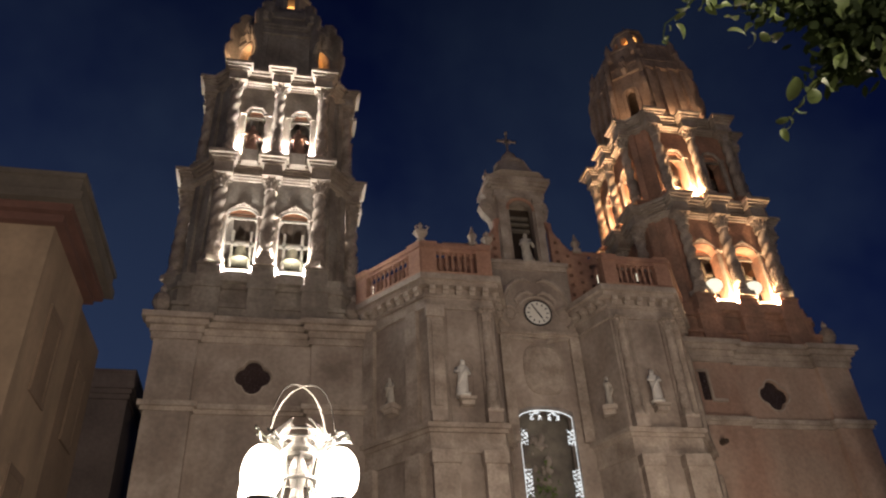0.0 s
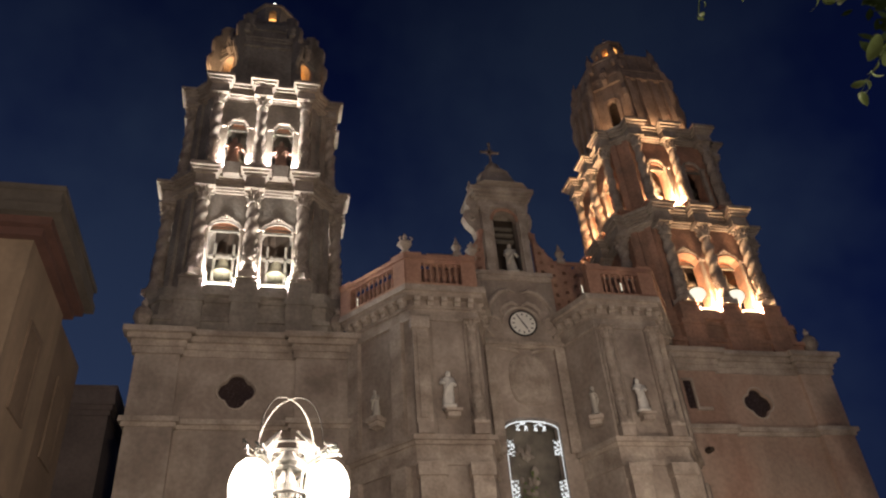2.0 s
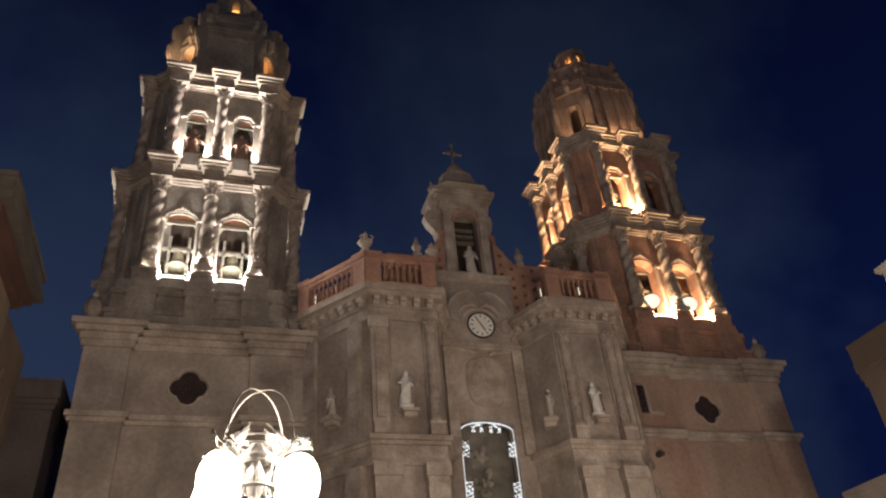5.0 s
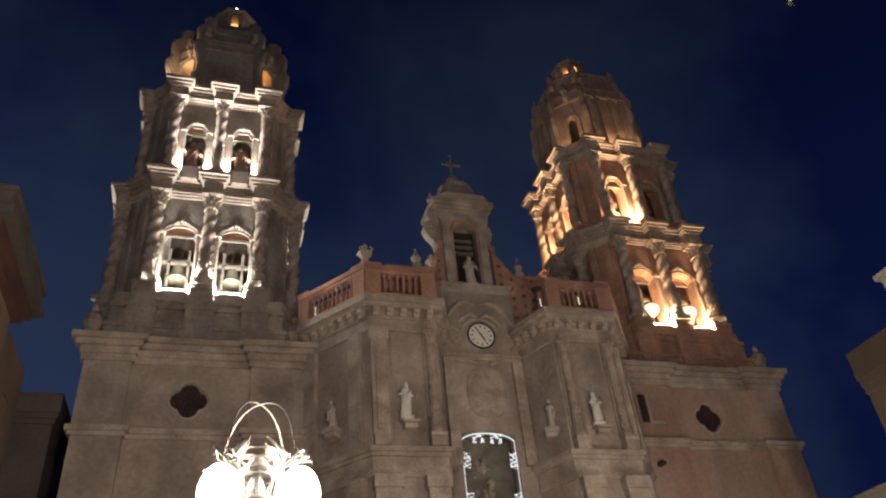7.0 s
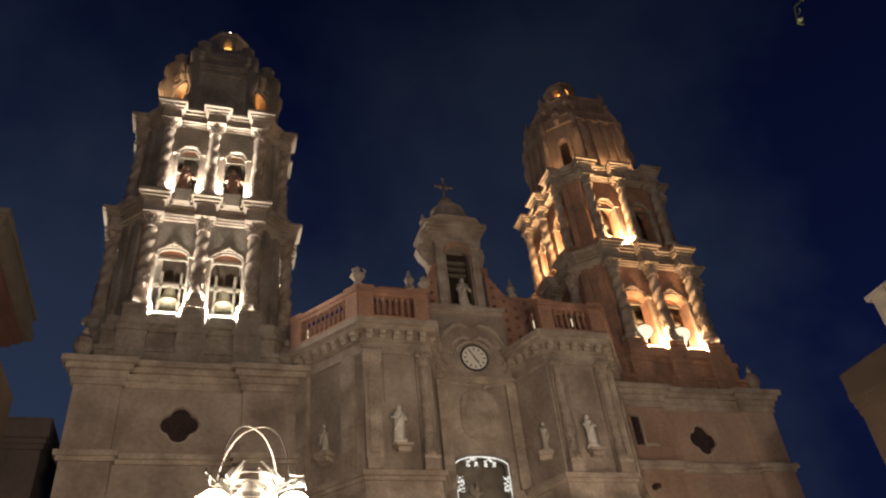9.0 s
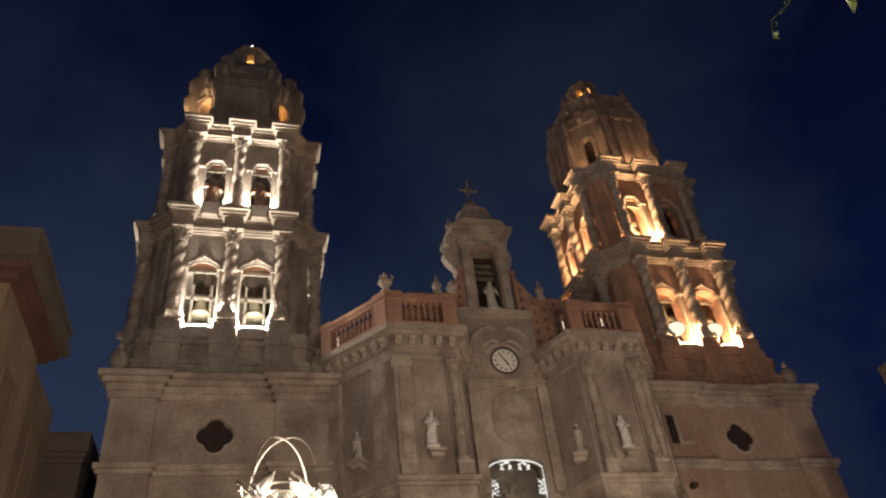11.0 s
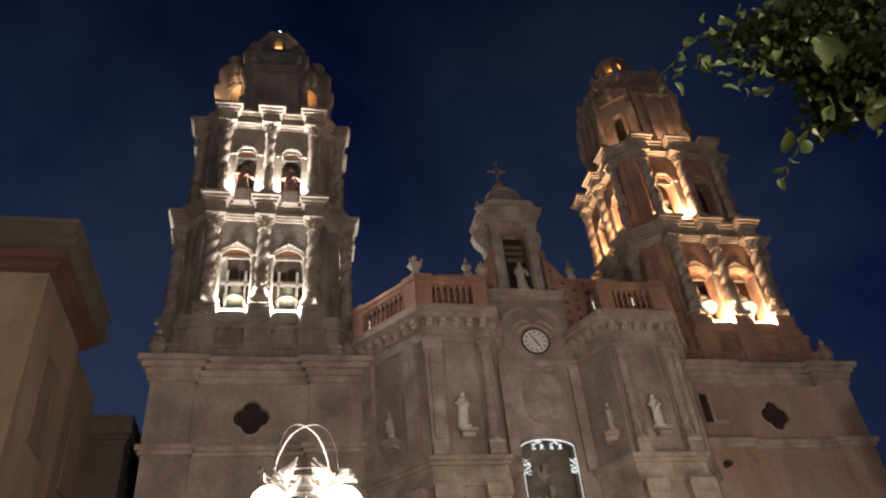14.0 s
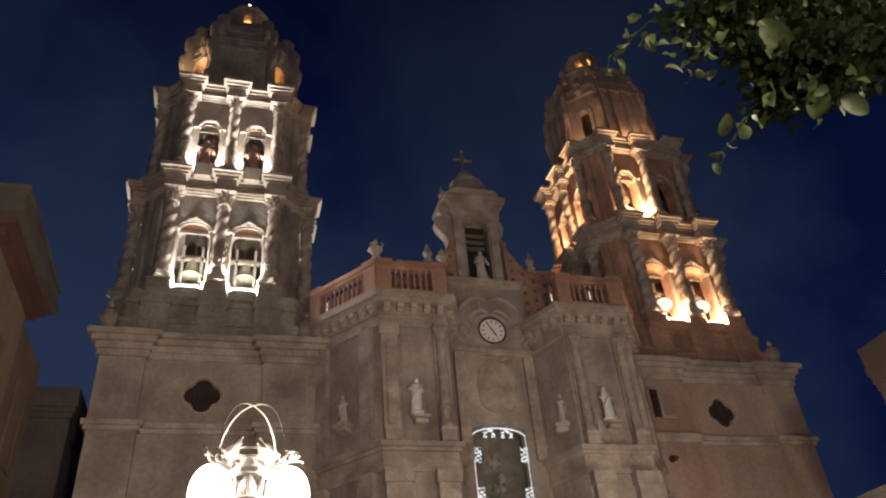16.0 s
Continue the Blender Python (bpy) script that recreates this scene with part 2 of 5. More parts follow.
def arch(c, half, sill, spring, rise):
    """A hole with a curved head."""
    return (c - half, c + half, lambda x: sill, lambda x: spring + rise * math.sqrt(max(0.0, 1 - ((x - c) / half) ** 2)), 12)


def angular(c, half, sill, spring, rise):
    """A hole with a straight, cut-cornered head."""
    return (c - half, c + half, lambda x: sill, lambda x: spring + rise * min(1.0, (1 - abs(x - c) / half) / 0.5), 8)


def cham(h, a):
    """A square of half-width h whose corners are cut so that each side keeps half-length a; counter-clockwise."""
    return [(-a, -h), (a, -h), (h, -a), (h, a), (a, h), (-a, h), (-h, a), (-h, -a)]


def ring_band(bm, h, a, steps):
    """Mouldings round a cut square: (z0, z1, out)."""
    for z0, z1, o in steps:
        prism(bm, cham(h + o, a + o * 0.414), z0, z1)


def finish(bm, name, mat, smooth=False):
    bmesh.ops.remove_doubles(bm, verts=bm.verts, dist=1e-4)
    bmesh.ops.recalc_face_normals(bm, faces=bm.faces)
    me = bpy.data.meshes.new(name)
    bm.to_mesh(me)
    bm.free()
    me.materials.append(mat)
    if smooth:
        me.polygons.foreach_set("use_smooth", [True] * len(me.polygons))
    return me


def part(name, bm, mat, parent=None, label="", at=None, smooth=False):
    """One mesh object under a thing, from a bmesh or a mesh that is shared."""
    me = bm if isinstance(bm, bpy.types.Mesh) else finish(bm, name, mat, smooth)
    ob = new(name, me)
    if parent:
        ob.parent = parent
    if at is not None:
        ob.matrix_basis = at
    return tagged(ob, label)


def thing(name, label, category, at=None, group="", kind=""):
    ob = new(name)
    ob.empty_display_size = 0.2
    if at is not None:
        ob.matrix_basis = at
    return tagged(ob, label, category, group, kind)


def offset_path(path, d):
    """The open polyline moved to its right by d, with mitred corners."""
    out = []
    for i, p in enumerate(path):
        dirs = []
        for a, b in ((i - 1, i), (i, i + 1)):
            if a >= 0 and b < len(path):
                v = Vector(path[b]) - Vector(path[a])
                dirs.append(Vector((v.y, -v.x)).normalized())
        n = sum(dirs, Vector((0, 0)))
        n.normalize()
        k = d / max(n.dot(dirs[0]), 0.3)
        out.append((p[0] + n.x * k, p[1] + n.y * k))
    return out


def path_band(bm, path, z0, z1, out, back=0.25):
    """A moulding along a path that stands proud by out; a run of quads so that concave plans stay right."""
    o, i = offset_path(path, out), offset_path(path, -back)
    for k in range(len(path) - 1):
        prism(bm, [o[k], o[k + 1], i[k + 1], i[k]], z0, z1)


# ---- ground and neighbours ----
bm = bmesh.new()
box(bm, -300, 300, -300, 300, -0.3, 0.0)
tagged(part("ground", bm, PAVING), "stone-paved plaza ground in front of the church", "ground", kind="structure")


def house(name, label, x0, x1, y0, y1, top, wall_mat, eave, string=None, eave_mat=None, top_mat=None):
    ob = thing(name, label, "house")
    b = bmesh.new()
    box(b, x0, x1, y0, y1, 0, top)
    part("wall", b, wall_mat, ob)
    b = bmesh.new()
    box(b, x0 - eave * 0.35, x1 + eave * 0.35, y0 - eave * 0.35, y1 + eave * 0.35, top - 0.55, top - 0.3)
    box(b, x0 - eave * 0.65, x1 + eave * 0.65, y0 - eave * 0.65, y1 + eave * 0.65, top - 0.3, top - 0.05)
    part("cornice", b, eave_mat or EAVE, ob, "moulded eaves cornice")
    for name_, k, za, zb in (("roof_edge", 1.0, -0.05, 0.25), ("roof_parapet", 0.85, 0.25, 0.75), ("coping", 0.95, 0.75, 0.92)):
        b = bmesh.new()
        box(b, x0 - eave * k, x1 + eave * k, y0 - eave * k, y1 + eave * k, top + za, top + zb)
        part(name_, b, top_mat or PARAPET, ob)
    if string:
        b = bmesh.new()
        box(b, x0 - 0.18, x1 + 0.18, y0 - 0.18, y1 + 0.18, string - 0.25, string)
        box(b, x0 - 0.1, x1 + 0.1, y0 - 0.1, y1 + 0.1, string - 0.45, string - 0.25)
        part("string_course", b, PARAPET, ob)
    return ob


left_house = house("corner_house", "ochre plastered corner house with a red-brown cornice", -22, -6.72, 19.3, 23.6, 15.1, PLASTER, 0.72)


# Brown instead of ochre puts this side's shade into the wing's colour.
bm = bmesh.new()
box(bm, -21.9, -6.74, 23.6, 26.9, 0, 14.3)
part("rear_wing", bm, BROWN, left_house)


def side_window(parent, x, y, z, w, h, out, fill=None):
    """A window in a wall that runs along y; out is +1 or -1 along x."""
    b = bmesh.new()
    f = 0.16
    for y0, y1, z0, z1 in ((y - w / 2 - f, y - w / 2, z, z + h), (y + w / 2, y + w / 2 + f, z, z + h), (y - w / 2 - f, y + w / 2 + f, z + h, z + h + f * 1.3), (y - w / 2 - f * 1.4, y + w / 2 + f * 1.4, z - f, z)):
        box(b, min(x, x + out * 0.06), max(x, x + out * 0.06), y0, y1, z0, z1)
    win = part("window", b, BROWN, parent)
    b = bmesh.new()
    box(b, min(x + out * 0.01, x + out * 0.03), max(x + out * 0.01, x + out * 0.03), y - w / 2, y + w / 2, z, z + h)
    part("shutter" if fill else "pane", b, fill or DARKGLASS, win)


for wy in (21.4, 25.2):
    side_window(left_house, -6.72, wy, 10.3, 1.1, 2.3, 1, BROWN)
    side_window(left_house, -6.72, wy, 5.6, 1.1, 2.4, 1, BROWN)
far_house = house("rear_house", "dark plastered building behind the corner house", -16, -7.4, 36.5, 52, 16.9, DUSK, 0.25, None, DUSK, DUSK)
right_house = house("arcade_house", "brown plastered house with a moulded cornice", 19.8, 34, 2, 17.9, 11.0, UMBER, 0.12, 7.4, UMBER, UMBER)
for wy in (14.0, 10.6):
    side_window(right_house, 19.8, wy, 8.0, 1.1, 2.0, -1)
low_house = house("low_house", "low pale house with a plain cornice", 21.4, 33, 18.75, 21.2, 7.3, BROWN, 0.5)
bm = bmesh.new()
box(bm, 22.45, 31, 12.0, 17.7, 11.9, 14.95)
box(bm, 22.3, 31.15, 11.85, 17.85, 14.95, 15.15)
tagged(part("roof_penthouse", bm, PALE), "pale rendered rooftop penthouse block", "penthouse")


# ---- carved pieces that repeat ----
def spiral_shaft(r, h, turns=2.3, depth=0.17, leaves=6):
    b = bmesh.new()
    n = 60
    prof = [(r * (1.06 - 0.16 * i / n), h * i / n) for i in range(n + 1)]
    lathe(b, prof, 24, twist=2 * math.pi * turns / h * 2, lobes=2, depth=depth)
    # carved leaves on the lower third
    for row in range(leaves):
        for k in range(9):
            a = 2 * math.pi * (k + 0.5 * (row % 2)) / 9
            c, s = math.cos(a), math.sin(a)
            z = h * 0.055 * row + 0.02
            w = r * 0.30
            v = [b.verts.new((c * rad * r - s * q * w, s * rad * r + c * q * w, z + dz)) for rad, q, dz in ((1.0, -1, 0), (1.0, 1, 0), (1.24, 0.55, h * 0.05), (1.44, 0, h * 0.068), (1.24, -0.55, h * 0.05))]
            b.faces.new(v)
            b.faces.new((b.verts.new((c * r, s * r, z + h * 0.03)), v[2], v[3], v[4]))
    return finish(b, "spiral_shaft", TRIM, True)


def corinthian(r, h):
    """A bell with two rows of curling leaves and an abacus."""
    b = bmesh.new()
    seg = 32
    levels = ((0.0, 1.05, 0), (0.06, 1.12, 0), (0.10, 0.92, 0), (0.24, 1.00, 1), (0.40, 1.34, 1), (0.47, 1.42, 1), (0.49, 1.02, 1), (0.62, 1.08, 2), (0.78, 1.58, 2), (0.85, 1.66, 2), (0.86, 1.20, 0), (0.88, 1.15, 0))
    rings = []
    for z, out, row in levels:
        ring = []
        for i in range(seg):
            th = 2 * math.pi * i / seg
            rad = out
            if row:
                lobe = max(0.0, math.cos(8 * th + (0 if row == 1 else math.pi)))
                rad = 0.94 + (out - 0.94) * lobe ** 0.6
            ring.append(b.verts.new((r * rad * math.cos(th), r * rad * math.sin(th), h * z)))
        rings.append(ring)
    side = [b.verts.new((r * 1.5 * max(-1, min(1, 1.42 * math.cos(2 * math.pi * i / seg))), r * 1.5 * max(-1, min(1, 1.42 * math.sin(2 * math.pi * i / seg))), h * 0.88)) for i in range(seg)]
    lid = [b.verts.new((v.co.x, v.co.y, h)) for v in side]
    rings += [side, lid]
    for p, q in zip(rings, rings[1:]):
        for i in range(seg):
            b.faces.new((p[i], p[(i + 1) % seg], q[(i + 1) % seg], q[i]))
    b.faces.new(rings[0][::-1])
    b.faces.new(lid)
    return finish(b, "capital", TRIM)


def foot(r, h):
    b = bmesh.new()
    box(b, -r * 1.45, r * 1.45, -r * 1.45, r * 1.45, 0, h * 0.35)
    lathe(b, [(r * 1.4, h * 0.35), (r * 1.45, h * 0.5), (r * 1.15, h * 0.65), (r * 1.2, h * 0.8), (r * 1.05, h)], 14)
    return finish(b, "column_foot", TRIM)


def bell_mesh():
    b = bmesh.new()
    lathe(b, [(0.58, -0.1), (0.59, 0.0), (0.43, 0.16), (0.34, 0.40), (0.29, 0.66), (0.24, 0.80), (0.12, 0.88), (0.10, 1.0)], 16)
    return finish(b, "bell", BRONZE, True)


def figure_mesh(name, h, mat, seed):
    """A robed, standing carved figure as one plain shape."""
    rnd = random.Random(seed)
    b = bmesh.new()
    k = h / 1.75
    box(b, -0.3 * k, 0.3 * k, -0.26 * k, 0.26 * k, -0.12 * k, 0.02)
    prof = [(0.27, 0.0), (0.28, 0.25), (0.25, 0.6), (0.23, 0.85), (0.25, 1.1), (0.29, 1.28), (0.25, 1.40), (0.14, 1.47), (0.10, 1.56)]
    seg = 14
    rings = []
    ph = rnd.uniform(0, 6)
    for r, z in prof:
        ring = []
        for i in range(seg):
            a = 2 * math.pi * i / seg
            fold = 1 + 0.10 * math.cos(5 * a + ph + z * 2.2) * (1.2 - z / 1.6)
            ring.append(b.verts.new((r * fold * math.cos(a) * k + 0.05 * math.sin(z * 2 + ph) * k, r * 0.72 * fold * math.sin(a) * k, z * k)))
        rings.append(ring)
    for p, q in zip(rings, rings[1:]):
        for i in range(seg):
            b.faces.new((p[i], p[(i + 1) % seg], q[(i + 1) % seg], q[i]))
    b.faces.new(rings[-1])
    bmesh.ops.create_uvsphere(b, u_segments=10, v_segments=8, radius=0.135 * k, matrix=Matrix.Translation((0.05 * math.sin(3.2 + ph) * k, -0.02, 1.62 * k)) @ Matrix.Diagonal((0.9, 1, 1.2, 1)))
    for s in (-1, 1):
        e = rnd.uniform(0.85, 1.15)
        tube(b, [(s * 0.25 * k, 0, 1.34 * k), (s * 0.36 * k, -0.08 * k, 1.05 * e * k), (s * 0.16 * k, -0.26 * k, 1.08 * k)], [0.085 * k, 0.08 * k, 0.05 * k], 7)
    tube(b, [(0.22 * k, -0.2 * k, 1.3 * k), (-0.05 * k, -0.24 * k, 0.9 * k), (-0.24 * k, -0.14 * k, 0.45 * k)], [0.06 * k, 0.09 * k, 0.05 * k], 6)
    return finish(b, name, mat, True)


SHAFT_1, SHAFT_2 = spiral_shaft(0.30, 3.75), spiral_shaft(0.27, 4.1)
CAP_1, CAP_2 = corinthian(0.31, 0.95), corinthian(0.28, 0.85)
FOOT_1, FOOT_2 = foot(0.31, 0.82), foot(0.28, 0.4)
BELL = bell_mesh()


def bell_tower(tx, stone, panel, lift, label):
    """A square bell tower with cut corners: base, attic, two bell stages, a drum with a cupola and a lantern."""
    t = thing("bell_tower", label, "bell tower", pose(tx, TY, 0), group="church towers")
    base_front = 31.1 - TY
    outer = -1 if tx < 0 else 1
    reach = {outer: 4.08, -outer: 4.55}
    qx = -0.38 if lift else 0.0
    q, qz = 0.30, 15.35

    def quatre(sign):
        def f(x):
            best = 0.0
            for cx, cz in ((-0.36, 0), (0.36, 0), (0, 0.36), (0, -0.36)):
                d = 0.40 ** 2 - (x - qx - cx) ** 2
                if d > 0:
                    best = max(best, sign * cz + math.sqrt(d))
            return qz + sign * best
        return f

    # base
    b = bmesh.new()
    pierced(b, -reach[-1], reach[1], base_front, base_front + 0.8, 13.6, 18.0, [(qx - 0.76, qx + 0.76, quatre(-1), quatre(1), 24)])
    part("base_wall", b, panel, t)
    b = bmesh.new()
    box(b, -reach[-1], reach[1], base_front + 0.8, 4.6, 0, 17.99)
    part("base_core", b, STONE, t)
    b = bmesh.new()
    box(b, -reach[-1], reach[1], base_front, base_front + 0.8, 0, 13.6)
    part("lower_wall", b, panel, t)
    b = bmesh.new()
    box(b, qx - 0.9, qx + 0.9, base_front + 0.16, base_front + 0.2, 14.4, 16.3)
    win = part("quatrefoil_window", b, DARKGLASS, t, "dark quatrefoil window")
    b = bmesh.new()
    for cx, cz, a0 in ((-0.36, 0, 90), (0.36, 0, -90), (0, 0.36, 0), (0, -0.36, 180)):
        pts = [(qx + cx + 0.47 * math.cos(radians(a0 + a)), base_front - 0.02, qz + cz + 0.47 * math.sin(radians(a0 + a))) for a in range(12, 169, 13)]
        tube(b, pts, 0.04, 6)
    part("quatrefoil_frame", b, TRIM, win)
    for s in (-1, 1):
        b = bmesh.new()
        r = reach[s] + 0.2
        box(b, min(s * 2.45, s * r), max(s * 2.45, s * r), base_front - 0.22, base_front + 0.3, 14.0, 16.9)
        r -= 0.08 if s == outer else -0.1
        box(b, min(s * 2.35, s * r), max(s * 2.35, s * r), base_front - 0.34, base_front + 0.3, 0, 13.6)
        part("corner_pilaster", b, panel, t)
    b = bmesh.new()
    for z0, z1, o in ((13.6, 13.78, 0.12), (13.78, 14.0, 0.24)):
        box(b, -reach[-1] - 0.05 - o, reach[1] + 0.05 + o, base_front - o, 4.6 + o, z0, z1)
        for s in (-1, 1):
            c = (reach[s] + (0.12 if s == outer else 0.3) + 2.35) / 2
            box(b, s * c - (c - 2.35) - o, s * c + (c - 2.35) + o, base_front - 0.3 - o, base_front, z0, z1)
    part("string_course", b, TRIM, t)
    b = bmesh.new()
    for z0, z1, o in ((16.9, 17.2, 0.08), (17.2, 17.5, 0.16), (17.5, 17.75, 0.34), (17.75, 18.0, 0.52)):
        box(b, -reach[-1] - 0.05 - o, reach[1] + 0.05 + o, base_front - o, 4.6 + o, z0, z1)
        for s in (-1, 1):
            c = (reach[s] + 0.25 + 2.4) / 2
            box(b, s * c - (c - 2.4) - o, s * c + (c - 2.4) + o, base_front - 0.24 - o, base_front, z0, z1 + 0.003)
    part("base_cornice", b, TRIM, t)
    # attic
    for course in ((18.0, 18.9, 0.25), (18.9, 19.1, 0.36), (19.1, 20.0, 0.02), (20.0, 20.25, 0.14), (20.25, 20.9, -0.12)):
        b = bmesh.new()
        ring_band(b, 4.15, 3.75, (course,))
        part("attic_course", b, stone, t)
    for k in range(4):
        for cx in (-2.49, 0, 2.49):
            b = bmesh.new()
            box(b, cx - 0.62, cx + 0.62, -4.55, -3.8, 18.0, 19.9)
            box(b, cx - 0.70, cx + 0.70, -4.63, -3.8, 19.9, 20.2)
            part("pedestal_block", b, stone, t, at=pose(0, 0, 0, 0, 0, 90 * k))
    for sx in (-1, 1):
        for sy in (-1, 1):
            b = bmesh.new()
            lathe(b, [(0.34, 0), (0.34, 0.5), (0.22, 0.6), (0.42, 1.0), (0.36, 1.35), (0.12, 1.6), (0.16, 1.75), (0.03, 2.0)], 10)
            part("corner_urn", b, TRIM, t, at=pose(sx * 4.35, sy * 4.35, 17.99))

    # bell stages
    for st in (1, 2):
        z0, zc0, z_cap, z_top = ((20.9, 20.9, 25.75, 27.9), (28.25, 28.2, 33.0, 34.95))[st - 1]
        h, a = ((FRONT, 2.85), (FRONT - 0.4, 2.72))[st - 1]
        cs = (2.49, 2.42)[st - 1]
        ow, ospring, orise, osill = ((0.75, 24.4, 0.56, 21.28), (0.55, 31.65, 0.46, 28.85))[st - 1]
        oc = (1.30, 1.24)[st - 1]
        z_arch = z_cap + (0.95, 0.85)[st - 1]
        for k in range(4):
            turn = pose(0, 0, 0, 0, 0, 90 * k)
            b = bmesh.new()
            pierced(b, -a, a, -h, -h + 0.75, z0, z_arch, [(arch, angular)[st - 1](s * oc, ow, osill, ospring, orise) for s in (-1, 1)])
            wall = part("stage_wall", b, stone, t, at=turn)
            # architraves round the openings
            inset = 0.62 if lift and st == 1 else 0.12
            for s in (-1, 1):
                for e in (-1, 1):
                    for i, w in enumerate(((0.08, 0.06, 0.06), (0.13, 0.11, 0.09))[st - 1]):
                        x = s * oc + e * (ow + (0.04, 0.065)[st - 1] + i * (0.07, 0.115)[st - 1])
                        b = bmesh.new()
                        box(b, x - w / 2, x + w / 2, -h - 0.20 + i * 0.055, -h + 0.05, osill, ospring)
                        part("jamb_strip", b, TRIM, wall)
                    b = bmesh.new()
                    x = s * oc + e * (ow + 0.12)
                    box(b, x - 0.17, x + 0.17, -h - 0.24, -h + 0.05, ospring, ospring + 0.14)
                    part("impost", b, TRIM, wall)
                b = bmesh.new()
                if st == 1:
                    pts = [(s * oc + (ow + 0.10) * math.cos(th), -h + 0.01, ospring + 0.12 + (orise + 0.03) * math.sin(th)) for th in [math.pi * j / 12 for j in range(13)]]
                    tube(b, pts, 0.05, 6)
                else:
                    pts = [(s * oc + u * (ow + 0.12), -h - 0.05, ospring + 0.12 + v * (orise + 0.12)) for u, v in ((-1, 0), (-0.96, 0.2), (-0.5, 0.98), (-0.4, 1), (0.4, 1), (0.5, 0.98), (0.96, 0.2), (1, 0))]
                    tube(b, pts, 0.09, 6)
                part("opening_surround", b, TRIM, wall)
                b = bmesh.new()
                zz = ospring + orise + 0.22
                for dx, dz, rr in ((0, 0.10, 0.12), (-0.17, 0.03, 0.09), (0.17, 0.03, 0.09), (-0.30, -0.05, 0.07), (0.30, -0.05, 0.07)):
                    bmesh.ops.create_icosphere(b, subdivisions=1, radius=rr, matrix=Matrix.Translation((s * oc + dx, -h - 0.03, zz + dz)))
                part("carved_crest", b, TRIM, wall)
                b = bmesh.new()
                box(b, s * oc - ow, s * oc + ow, -h + inset - 0.08, -h + inset + 0.02, ospring - 0.05, ospring + 0.08)
                part("lintel_beam", b, TIMBER, wall)
                b = bmesh.new()
                n = 10
                base = [b.verts.new((s * oc - ow + 2 * ow * i / n, -h + inset, ospring + 0.08)) for i in range(n + 1)]
                top = [b.verts.new((s * oc - ow + 2 * ow * i / n, -h + inset, ospring + 0.081 + orise * math.sqrt(max(0, 1 - (2 * i / n - 1) ** 2)))) for i in range(n + 1)]
                for i in range(n):
                    b.faces.new((base[i], base[i + 1], top[i + 1], top[i]))
                ext = bmesh.ops.extrude_face_region(b, geom=list(b.faces))
                bmesh.ops.translate(b, vec=(0, 0.12, 0), verts=[v for v in ext["geom"] if isinstance(v, bmesh.types.BMVert)])
                part("tympanum", b, BRICK, wall, "pink plastered arch filling")
                b = bmesh.new()
                tube(b, [(s * oc + ow * u, -h + inset - 0.02, ospring + 0.16 + 0.22 * orise * (1 - abs(u)) ** 1.6 + 0.10 * orise * math.sin(math.pi * abs(u)) ** 2) for u in [j / 8 - 1 for j in range(17)]], 0.03, 5)
                part("scalloped_edge", b, TIMBER, wall)
            # entablature over the columns, broken forward above each
            for cx in (-cs, 0, cs):
                b = bmesh.new()
                for za, zb, o in ((z_arch, z_arch + 0.22, 0.0), (z_arch + 0.22, z_top - 0.5, -0.06), (z_top - 0.5, z_top - 0.36, 0.10), (z_top - 0.36, z_top - 0.2, 0.22), (z_top - 0.2, z_top, 0.36)):
                    box(b, cx - 0.52 - o * 0.7, cx + 0.52 + o * 0.7, -h - 0.78 - o, -h + 0.1, za, zb + 0.004)
                part("broken_entablature", b, TRIM, wall)
            for cx in (-cs, 0, cs):
                fm, sm, cm = ((FOOT_1, SHAFT_1, CAP_1), (FOOT_2, SHAFT_2, CAP_2))[st - 1]
                fh = (0.45, 0.4)[st - 1]
                pz = zc0
                b = bmesh.new()
                box(b, cx - 0.55, cx + 0.55, -h - 0.72, -h + 0.1, pz - (0.68, 0.02)[st - 1], pz + 0.28)
                box(b, cx - 0.60, cx + 0.60, -h - 0.77, -h + 0.1, pz + 0.18, pz + 0.30)
                part("pedestal", b, stone, wall)
                if st == 1:
                    b = bmesh.new()
                    crest = [(cx - 0.52, pz + 0.3), (cx - 0.40, pz + 0.34), (cx - 0.30, pz + 0.50), (cx - 0.12, pz + 0.58), (cx, pz + 0.66), (cx + 0.12, pz + 0.58), (cx + 0.30, pz + 0.50), (cx + 0.40, pz + 0.34), (cx + 0.52, pz + 0.3)]
                    near = [b.verts.new((x, -h - 0.765, z)) for x, z in crest]
                    rear = [b.verts.new((x, -h - 0.70, z)) for x, z in crest]
                    b.faces.new(near)
                    b.faces.new(rear[::-1])
                    for j in range(len(crest)):
                        b.faces.new((near[j], near[(j + 1) % len(crest)], rear[(j + 1) % len(crest)], rear[j]))
                    part("pedestal_crest", b, stone, wall, "curved crest on the pedestal")
                zf = pz + 0.30
                col = part("spiral_column", sm, TRIM, t, at=turn @ pose(cx, -h - 0.43, z_cap - (3.75, 4.1)[st - 1], 0, 0, 60 * cx))
                part("column_foot", fm, TRIM, col, at=pose(0, 0, zf - (z_cap - (3.75, 4.1)[st - 1]) - 0.0))
                part("capital", cm, TRIM, col, at=pose(0, 0, (3.75, 4.1)[st - 1] - 0.01, 0, 0, -60 * cx))
            # cut corner
            b = bmesh.new()
            prism(b, [(a, -h + 0.002), (h - 0.002, -a), (h - 0.75, -a), (a, -h + 0.75)], z0, z_arch)
            part("corner_pier", b, stone, t, at=turn)
            b = bmesh.new()
            mid = (a + h) / 2
            d = 0.7071
